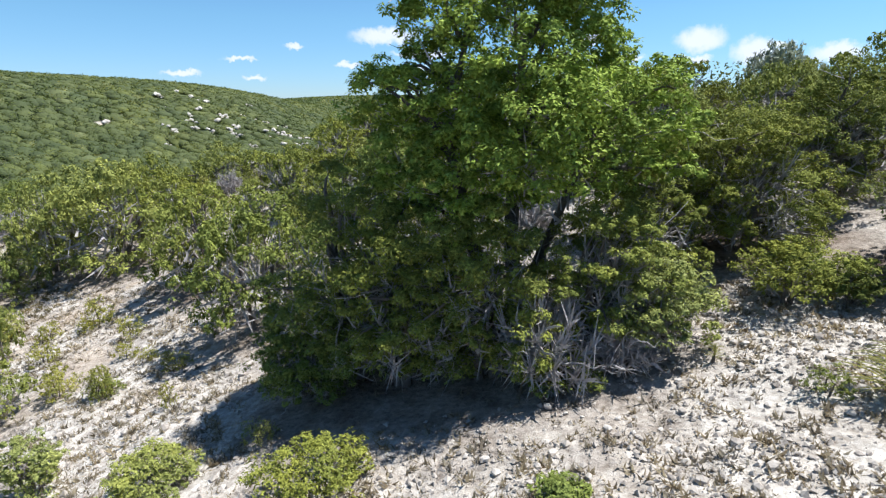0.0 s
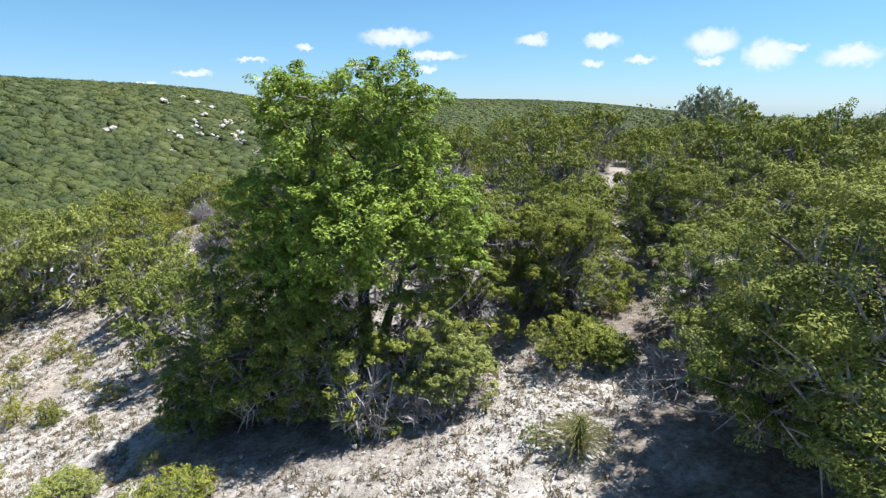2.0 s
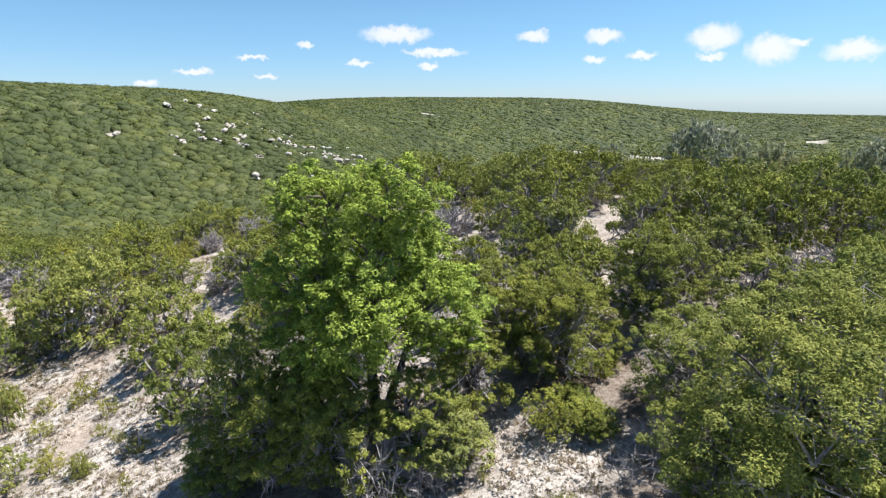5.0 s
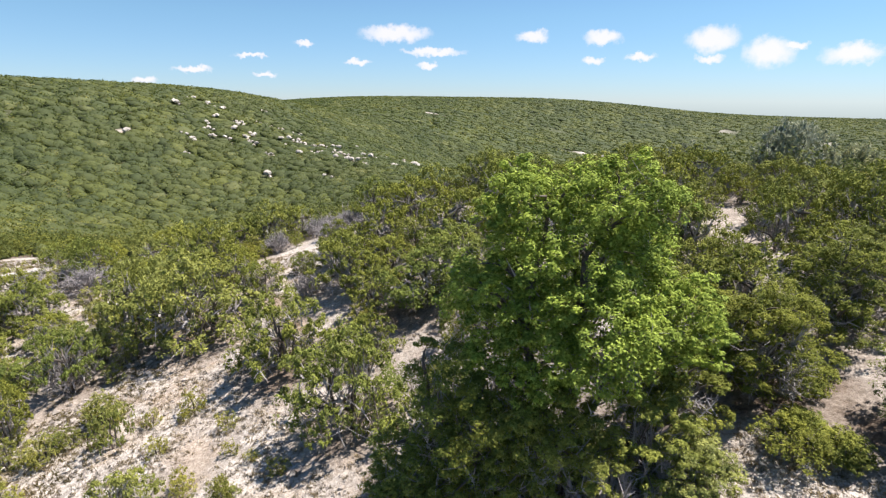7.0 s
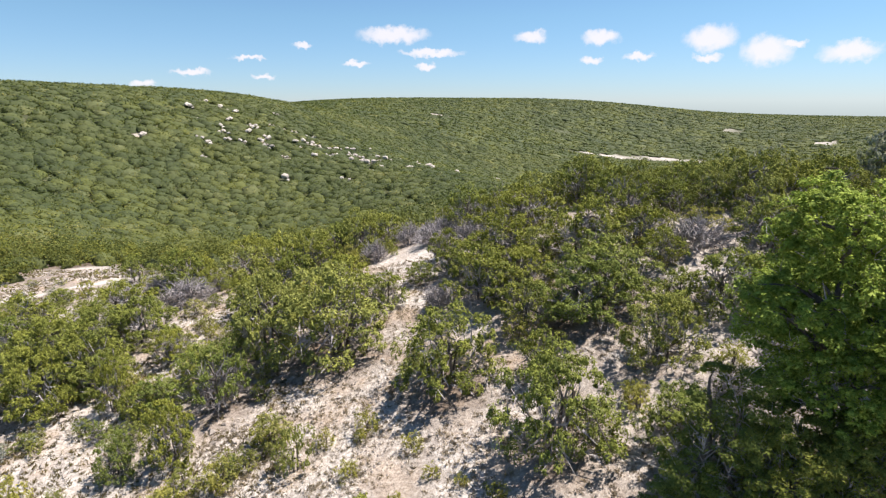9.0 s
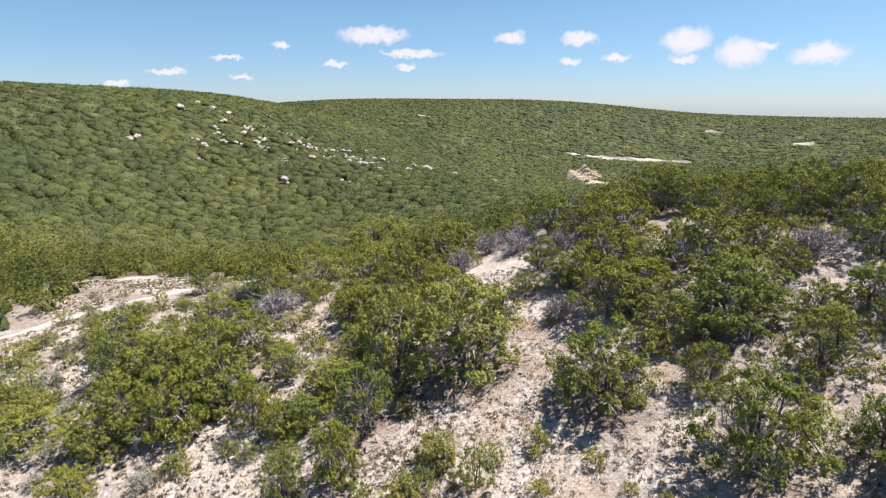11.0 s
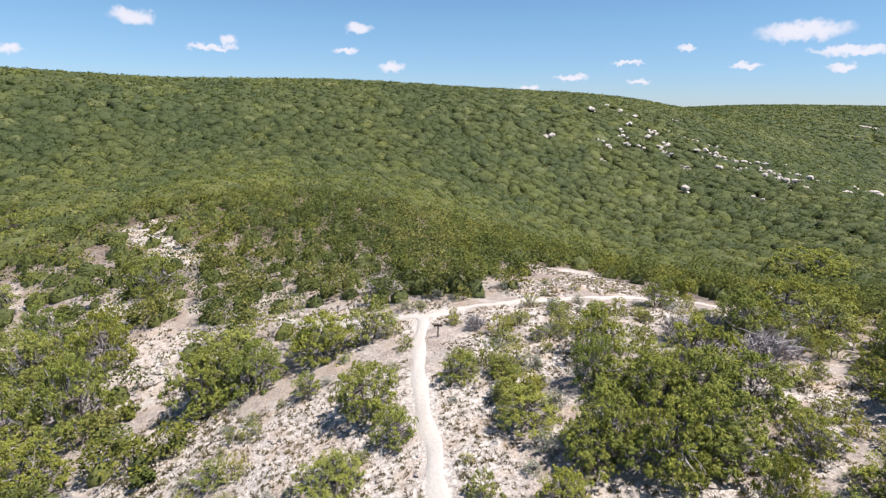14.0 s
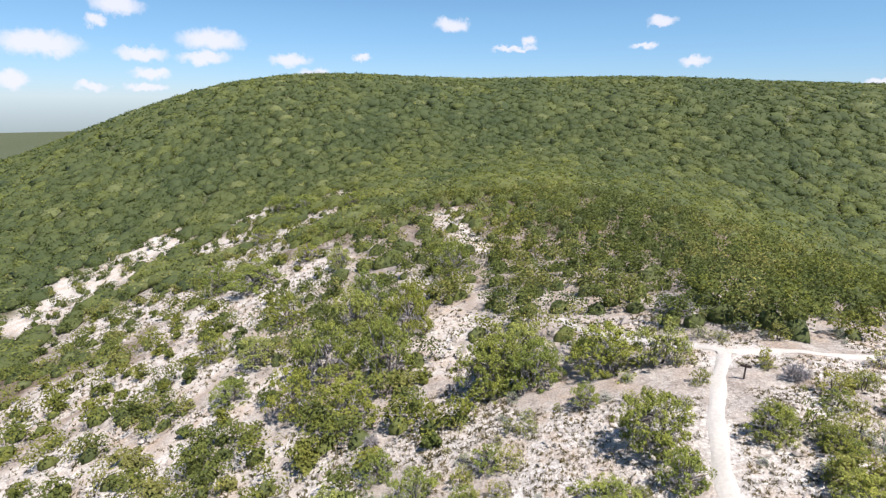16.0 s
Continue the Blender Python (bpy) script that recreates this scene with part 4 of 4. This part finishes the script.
# ---- the woods on the far hills ----
def crowns(rng, x, y, r, h, per, leaf, lobes=0):
    """Crowns of leaf sprays, in lobes of uneven size where asked, and for each corner the tone of its tree."""
    n = len(x)
    centre = np.stack([x, y, ground_height(x, y) + 0.33 * h], 1)[:, None]
    reach = np.stack([r, r, 0.66 * h], 1)[:, None]
    out = unit(rng.normal(size=(n, per, 3)) * np.array([1, 1, 0.8]) + np.array([0, 0, 0.55]))
    if lobes:
        way = unit(rng.normal(size=(n, lobes, 3)) + np.array([0, 0, 0.6]))
        way[..., 2] = np.maximum(way[..., 2], -0.15)
        heart = centre + way * rng.uniform(0.35, 0.85, (n, lobes, 1)) * reach
        ball = rng.uniform(0.24, 0.48, (n, lobes, 1))
        pick, rows = rng.integers(0, lobes, (n, per)), np.arange(n)[:, None]
        where = heart[rows, pick] + out * ball[rows, pick] * reach * rng.uniform(0.7, 1.1, (n, per, 1))
        foot = centre[..., 2] - 0.28 * h[:, None]
        where[..., 2] = foot + np.where(where[..., 2] < foot, 0.3, 1.0) * np.abs(where[..., 2] - foot)
    else:
        out[..., 2] = np.abs(out[..., 2])
        where = centre + out * rng.uniform(0.82, 1.12, (n, per, 1)) * reach
        where[..., 2] += ground_height(where[..., 0], where[..., 1]) - ground_height(x, y)[:, None]
    facing = unit(out + np.array([0, 0, 0.6]) + 0.7 * rng.normal(size=(n, per, 3)))
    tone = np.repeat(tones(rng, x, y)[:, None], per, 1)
    v, f = leaf_sprays(where.reshape(-1, 3), facing.reshape(-1, 3), leaf * rng.uniform(0.6, 1.3, n * per), rng, 0.7)
    return v, f, np.repeat(tone.ravel(), 3)


def domes(rng, x, y, r, h, rings, sides, base=0.12):
    """Uneven rounded crowns as seen from far off: lobed domes, each with its own lumps."""
    n = len(x)
    up = np.linspace(-0.1, 1, rings + 1)[:-1]
    turn = np.linspace(0, 2 * np.pi, sides, endpoint=False)
    u, a = np.meshgrid(up, turn, indexing="ij")
    wide = np.sqrt(np.clip(1 - np.clip(u, 0, 1) ** 2, 0, 1))
    lump = 1 + 0.17 * rng.normal(size=(n, rings, sides))
    spin = rng.uniform(0, 6.3, (n, 1, 1))
    vx = x[:, None, None] + r[:, None, None] * wide * lump * np.cos(a + spin)
    vy = y[:, None, None] + r[:, None, None] * wide * lump * np.sin(a + spin)
    foot = ground_height(x, y)
    vz = ground_height(vx, vy) + h[:, None, None] * (base + (1 - base) * u * lump)
    rim = np.stack([vx, vy, vz], -1).reshape(n, rings * sides, 3)
    top = np.stack([x + 0.1 * r * rng.normal(size=n), y + 0.1 * r * rng.normal(size=n), foot + h], -1)[:, None]
    verts = np.concatenate([rim, top], 1)
    i, j = np.meshgrid(np.arange(rings - 1), np.arange(sides), indexing="ij")
    k = (j + 1) % sides
    q = [(i * sides + j).ravel(), (i * sides + k).ravel(), ((i + 1) * sides + k).ravel(), ((i + 1) * sides + j).ravel()]
    last = (rings - 1) * sides
    s = np.arange(sides)
    tris = np.concatenate([np.stack([q[0], q[1], q[2]], 1), np.stack([q[0], q[2], q[3]], 1), np.stack([last + s, last + (s + 1) % sides, np.full(sides, rings * sides)], 1)])
    size = rings * sides + 1
    faces = (np.arange(n) * size)[:, None, None] + tris[None]
    return verts.reshape(-1, 3), faces.reshape(-1, 3), size


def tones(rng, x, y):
    """The tone of each tree: olive and yellow-green near the ridge, some grey; hill haze and cloud shade are painted in
    as darker tones.
    """
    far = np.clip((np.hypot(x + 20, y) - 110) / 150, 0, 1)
    # the last term darkens trees east of x = -48, as under cloud
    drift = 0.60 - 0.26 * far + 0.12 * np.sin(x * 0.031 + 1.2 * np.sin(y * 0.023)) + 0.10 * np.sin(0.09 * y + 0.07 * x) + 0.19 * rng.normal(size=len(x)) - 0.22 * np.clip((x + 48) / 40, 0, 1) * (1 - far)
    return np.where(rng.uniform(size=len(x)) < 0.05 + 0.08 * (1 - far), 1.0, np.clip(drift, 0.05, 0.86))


def make_woods():
    rng = np.random.default_rng(21)
    pieces, tone = [], []
    back = np.array(BACKWOODS)
    close = np.hypot(back[:, 0] + 34, back[:, 1]) < 80
    for group, per, leaf in ((back[close], 380, 0.17), (back[~close], 230, 0.21)):
        v, f, t = crowns(rng, *group.T, per, leaf, 11)
        pieces.append((v, f)), tone.append(t)
    v, f, size = domes(rng, back[:, 0], back[:, 1], back[:, 2] * 0.34, back[:, 3] * 0.4, 2, 6)
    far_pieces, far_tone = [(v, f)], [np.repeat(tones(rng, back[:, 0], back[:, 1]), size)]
    # from, to (metres from the ridge), spacing, reach of a crown, sprays and lobes in a crown, size of a spray
    for near, far, step, reach, per, lobes, leaf in ((0, 150, 4.1, 3.1, 170, 9, 0.21), (150, 300, 3.7, 3.6, 48, 0, 0.36), (300, 560, 4.6, 4.6, 24, 0, 0.6), (560, 1400, 8.4, 8.2, 12, 0, 1.4)):
        grid = np.arange(-far, far, step)
        x, y = [a.ravel() for a in np.meshgrid(grid, grid)]
        x, y = x + rng.uniform(-0.75, 0.75, x.size) * step - 15, y + rng.uniform(-0.75, 0.75, x.size) * step
        d, bearing = np.hypot(x + 15, y), np.degrees(np.arctan2(-(x + 15), y))
        keep = (d >= near) & (d < far) & (bearing > -44) & (bearing < (112 if far < 600 else 30)) & ((bearing < 35) | (d < 450))
        keep &= ~((x > THICKET_X[0]) & (x < THICKET_X[1]) & (y > THICKET_Y[0]) & (y < THICKET_Y[1]))
        keep &= (openness(x, y) < rng.uniform(0.1, 0.5, x.size)) & (rng.uniform(size=x.size) < 0.98)
        x, y = x[keep], y[keep]
        r = reach * rng.uniform(0.7, 1.3, len(x))
        h = min(2.9, 0.7 * reach + 0.3) * rng.uniform(0.82, 1.15, len(x)) * (r / reach) ** 0.35 * (1.35 if lobes else 1.0)
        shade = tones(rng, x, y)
        v, f, size = domes(rng, x, y, r * (0.5 if lobes else 0.95), h * (0.55 if lobes else 0.88), 2, 5, 0.12 if lobes else 0.2)
        far_pieces.append((v, f)), far_tone.append(np.repeat(shade, size))
        v, f, t = crowns(rng, x, y, r, h, per, leaf, lobes)
        pieces.append((v, f)), tone.append(np.repeat(shade, per * 3))
    data = mesh_of("woods", *joined(pieces), WOODS)
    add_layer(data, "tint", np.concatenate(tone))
    tagged(new("woods", data), "juniper and oak woods with rounded crowns filling the valley", "woods", kind="stuff")
    data = mesh_of("far_woods", *joined(far_pieces), CANOPY, smooth=True)
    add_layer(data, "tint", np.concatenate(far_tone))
    tagged(new("far_woods", data), "far juniper and oak woods covering the hills", "woods", kind="stuff")


make_woods()


# ---- rubble, grass and small plants ----
def stone_mesh(seed):
    """An angular limestone fragment, about one metre across, flat underneath."""
    rng = np.random.default_rng(seed)
    bm = bmesh.new()
    bmesh.ops.create_icosphere(bm, subdivisions=1, radius=0.5)
    flat = rng.uniform(0.45, 0.75)
    for v in bm.verts:
        v.co *= rng.uniform(0.72, 1.2)
        v.co.z = max(v.co.z * flat, -0.2)
    verts = np.array([v.co[:] for v in bm.verts])
    faces = np.array([[v.index for v in f.verts] for f in bm.faces])
    bm.free()
    return verts, faces


STONE_SHAPES = [stone_mesh(300 + i) for i in range(8)]
CHIP_FACES = np.array([(0, 2, 4), (2, 1, 4), (1, 3, 4), (3, 0, 4), (2, 0, 5), (1, 2, 5), (3, 1, 5), (0, 3, 5)])
CHIP_SHAPES = []
for chip_seed in range(10):
    chip = np.array([(0.5, 0, 0), (-0.5, 0, 0), (0, 0.5, 0), (0, -0.5, 0), (0, 0, 0.36), (0, 0, -0.3)])
    CHIP_SHAPES.append((chip + np.random.default_rng(330 + chip_seed).uniform(-0.17, 0.17, (6, 3)), CHIP_FACES))
STONE_DATA = [mesh_of("stone", v, f, STONE) for v, f in STONE_SHAPES]

rng = np.random.default_rng(31)
laid = 0
while laid < 300:
    x, y = rng.uniform(0.5, 13), rng.uniform(5.5, 15.5)
    if openness(x, y) < 0.35:
        continue
    s = 0.07 + 0.19 * rng.uniform() ** 2.6
    stone = new("stone", STONE_DATA[laid % 8])
    stone.parent = ground
    stone.matrix_basis = pose(x, y, float(ground_height(x, y)) + 0.17 * s, rng.uniform(-12, 12), rng.uniform(-12, 12), rng.uniform(0, 360)) @ Matrix.Diagonal((s, s * rng.uniform(0.65, 1), s, 1))
    laid += 1


def scattered(rng, count, spans, least, bias=1.0):
    """Places on the open ground, more of them where it lies barest."""
    x, y = rng.uniform(*spans[0], count * 9), rng.uniform(*spans[1], count * 9)
    keep = openness(x, y) * bias > rng.uniform(least, 1.0, x.size)
    for i in range(0, len(WAYS), 2):
        keep &= np.hypot(x - WAYS[i, 0], y - WAYS[i, 1]) > 0.95
    return x[keep][:count], y[keep][:count]


def make_rubble():
    rng = np.random.default_rng(33)
    pieces = []
    for count, spans, low, high, shapes in ((6000, ((-1, 14), (3, 16)), 0.04, 0.15, CHIP_SHAPES), (3600, ((-24, 0), (4, 30)), 0.06, 0.22, CHIP_SHAPES), (500, ((-24, 14), (2, 30)), 0.12, 0.3, STONE_SHAPES), (2600, ((-75, -20), (8, 62)), 0.12, 0.5, CHIP_SHAPES), (1500, ((-190, -70), (-30, 50)), 0.3, 1.1, CHIP_SHAPES)):
        x, y = scattered(rng, count, spans, 0.25)
        z = ground_height(x, y)
        for i in range(len(x)):
            v, f = shapes[i % len(shapes)]
            s = low + (high - low) * rng.uniform() ** 3
            a = rng.uniform(0, 6.3)
            c, d = math.cos(a) * s, math.sin(a) * s
            pieces.append((v @ np.array([[c, d, 0], [-d, c, 0], [0, 0, s]]) + np.array([x[i], y[i], z[i] + 0.16 * s]), f))
    tagged(new("rubble", mesh_of("rubble", *joined(pieces), STONE)), "loose pale limestone rubble strewn over the slope", "rubble", kind="stuff")


make_rubble()


def make_grass(name, seed, count, spans, mat, height, blades, label):
    rng = np.random.default_rng(seed)
    x, y = scattered(rng, count, spans, 0.15)
    n = len(x)
    foot = np.stack([x, y, ground_height(x, y)], 1)[:, None] + rng.normal(0, 0.075, (n, blades, 3)) * np.array([1, 1, 0])
    lean = rng.normal(0, 1.25, (n, blades, 3)) * np.array([1, 1, 0]) + np.array([0, 0, 1.0])
    tall = (height * rng.uniform(0.45, 1.25, (n, 1)) * rng.uniform(0.6, 1.1, (n, blades)))[..., None]
    tip = foot + unit(lean) * tall
    side = unit(rng.normal(size=(n, blades, 3)) * np.array([1, 1, 0])) * tall * 0.2
    verts = np.stack([foot - side, foot + side, tip], 2).reshape(-1, 3)
    faces = np.arange(len(verts)).reshape(-1, 3)
    tagged(new(name, mesh_of(name, verts, faces, mat)), label, "grass", kind="stuff")


make_grass("dry_grass", 41, 6500, ((-26, 14), (2, 42)), DRY_GRASS, 0.17, 13, "straw-coloured bunch grass between limestone rubble")
make_grass("trailside_grass", 42, 13000, ((-80, -20), (5, 62)), GRASS, 0.22, 9, "olive and straw bunch grass beside the trail")
make_grass("slope_grass", 43, 7000, ((-200, -66), (-50, 45)), GRASS, 0.5, 6, "olive-grey bunch grass over the pale western scree slope")


def blade_mesh(seed, long, wide, arch):
    """A long stiff leaf that rises from the heart and droops at the tip."""
    rng = np.random.default_rng(seed)
    u = np.linspace(0, 1, 6)
    out = long * (u * 0.8 + 0.2 * u**2)
    up = long * (arch * u * 1.5 - (arch * 1.35) * u**2.4)
    half = wide * np.array([0.8, 1.0, 0.9, 0.7, 0.45, 0.05])
    left = np.stack([out, -half, up], 1)
    right = np.stack([out, half, up], 1)
    mid = np.stack([out, np.zeros(6), up - wide * 0.7], 1)
    verts = np.concatenate([left, mid, right])
    s = np.arange(5)
    faces = np.concatenate([np.stack([s, s + 1, s + 7, s + 6], 1), np.stack([s + 6, s + 7, s + 13, s + 12], 1)])
    return mesh_of("blade", verts, faces, BLADES)


def make_rosette(name, x, y, blades, long, wide, label, seed):
    rng = np.random.default_rng(seed)
    plant = new(name)
    shapes = [blade_mesh(seed + i, long, wide, a) for i, a in enumerate((0.25, 0.5, 0.75, 1.0, 1.3))]
    for i in range(blades):
        steep = i / blades
        ob = new("blade", shapes[min(4, int(steep * 5))])
        ob.parent = plant
        s = rng.uniform(0.8, 1.1) * (1 - 0.25 * steep)
        ob.matrix_basis = pose(0, 0, 0.10 + 0.12 * steep, 0, -8 - 38 * steep + rng.uniform(-8, 8), i * 137.5 + rng.uniform(-10, 10)) @ Matrix.Diagonal((s, s, s, 1))
    heart = tube_arrays(np.array([(0, 0, -0.1), (0, 0, 0.1), (0, 0, 0.24)]), np.array([0.11, 0.12, 0.03]) * long, 8)
    part("heart", heart, BARK, plant)
    plant.matrix_basis = pose(x, y, float(ground_height(x, y)) + 0.02, 0, 0, 0)
    return tagged(plant, label, "plant")


make_rosette("sotol", 7.9, 8.1, 190, 1.1, 0.018, "sotol with a dome of long arching grey-green blades", 500)
make_rosette("yucca", 5.75, 10.5, 34, 0.34, 0.012, "small spiky yucca on pale rubble", 520)
SHRUBS.stand(1, 6.95, 8.6, 0.5, 0.55, 40)


def fallen_branch(seed, start, end, thick, forks):
    rng = np.random.default_rng(seed)
    a = np.array([*start, float(ground_height(*start)) + thick])
    b = np.array([*end, float(ground_height(*end)) + 0.35])
    branch = new("fallen_branch")
    line = bent(a, b, rng, 0.03, 8)
    line[:, 2] = np.maximum(line[:, 2], ground_height(line[:, 0], line[:, 1]) + thick * 0.6)
    part("stem", tube_arrays(line, np.linspace(thick, thick * 0.3, 8), 6), TWIG, branch)
    for i in range(forks):
        root = line[rng.integers(2, 8)]
        tip = root + unit(np.array([rng.normal(), rng.normal(), 0.35 + 0.3 * rng.normal()])) * rng.uniform(0.5, 1.3)
        tip[2] = max(tip[2], float(ground_height(tip[0], tip[1])) + 0.05)
        part("fork", twig_arrays(root, tip, rng, 4, thick * 0.4), TWIG, branch)
    return tagged(branch, "fallen bleached juniper branch lying on rubble", "branch", "fallen branches")


fallen_branch(601, (13.6, 9.0), (10.4, 10.4), 0.055, 14)
fallen_branch(602, (12.4, 10.8), (10.2, 9.7), 0.035, 12)
fallen_branch(603, (11.5, 8.6), (9.9, 9.4), 0.03, 10)
fallen_branch(605, (4.6, 11.3), (2.8, 10.4), 0.035, 12)


def make_sign(x, y):
    sign = new("trail_sign")
    bm = bmesh.new()

    def plank(wide, deep, tall, z):
        bm_part = bmesh.new()
        bmesh.ops.create_cube(bm_part, size=1.0, matrix=Matrix.Translation((0, 0, z)) @ Matrix.Diagonal((wide, deep, tall, 1)))
        bmesh.ops.bevel(bm_part, geom=bm_part.edges[:], offset=0.012, segments=1, affect="EDGES")
        return bm_part

    bm.free()
    for name, wide, deep, tall, z, y_off in (("post", 0.11, 0.11, 1.45, 0.55, 0.0), ("board", 0.75, 0.05, 0.20, 1.12, -0.083)):
        bm = plank(wide, deep, tall, z)
        data = bpy.data.meshes.new(name)
        bm.to_mesh(data)
        bm.free()
        data.materials.append(POST)
        ob = new(name, data)
        ob.parent = sign
        ob.location = (0, y_off, 0)
    sign.matrix_basis = pose(x, y, float(ground_height(x, y)), 0, 0, 40)
    return tagged(sign, "dark wooden trail signpost with a crossboard at the junction", "signpost")


make_sign(-58.7, 34.0)


def make_bluff(x, y, wide, tall, turn):
    """A broken limestone bluff: ledges set back one over another, with ragged fronts."""
    rng = np.random.default_rng(71)
    cols, rows = 46, 15
    u, v = np.meshgrid(np.linspace(-1, 1, cols), np.linspace(0, 1, rows), indexing="ij")
    brow = tall * (1 - 0.75 * np.abs(u) ** 1.7) * (0.85 + 0.15 * np.sin(9 * u + 1))
    step = np.floor(v * 5) / 5
    back = wide * (0.02 + 0.42 * step + 0.10 * v) + wide * 0.05 * np.sin(7 * u + 5 * step) + rng.normal(0, wide * 0.012, u.shape)
    verts = np.stack([u * wide / 2, back, v * brow - 2.0 + rng.normal(0, tall * 0.015, u.shape)], -1).reshape(-1, 3)
    index = np.arange(cols * rows).reshape(cols, rows)
    faces = np.stack([index[:-1, :-1], index[1:, :-1], index[1:, 1:], index[:-1, 1:]], -1).reshape(-1, 4)
    bluff = new("limestone_bluff", mesh_of("limestone_bluff", verts, faces, OCHRE))
    bluff.matrix_basis = pose(x, y, float(ground_height(x, y)), 0, 0, turn)
    return tagged(bluff, "broken pale limestone bluff on the far slope", "rock", kind="structure")


make_bluff(113, 448, 40, 15, 20)


def make_outcrops():
    """Blocks of limestone that break through the woods on the far hillside."""
    rng = np.random.default_rng(77)
    pieces = []
    for x, y, reach in OUTCROPS:
        for _ in range(3):
            v, f = STONE_SHAPES[rng.integers(8)]
            a, s = rng.uniform(0, 6.3), reach * rng.uniform(0.7, 1.3)
            px, py = x + rng.normal(0, reach * 0.7), y + rng.normal(0, reach * 0.4)
            c, d = math.cos(a) * s, math.sin(a) * s
            pieces.append((v @ np.array([[c, d, 0], [-d, c, 0], [0, 0, s * 1.1]]) + np.array([px, py, float(ground_height(px, py)) + 0.6 * s]), f))
    tagged(new("rock_outcrops", mesh_of("rock_outcrops", *joined(pieces), STONE)), "pale limestone blocks breaking through the woods on the hillside", "rock", kind="stuff")


make_outcrops()
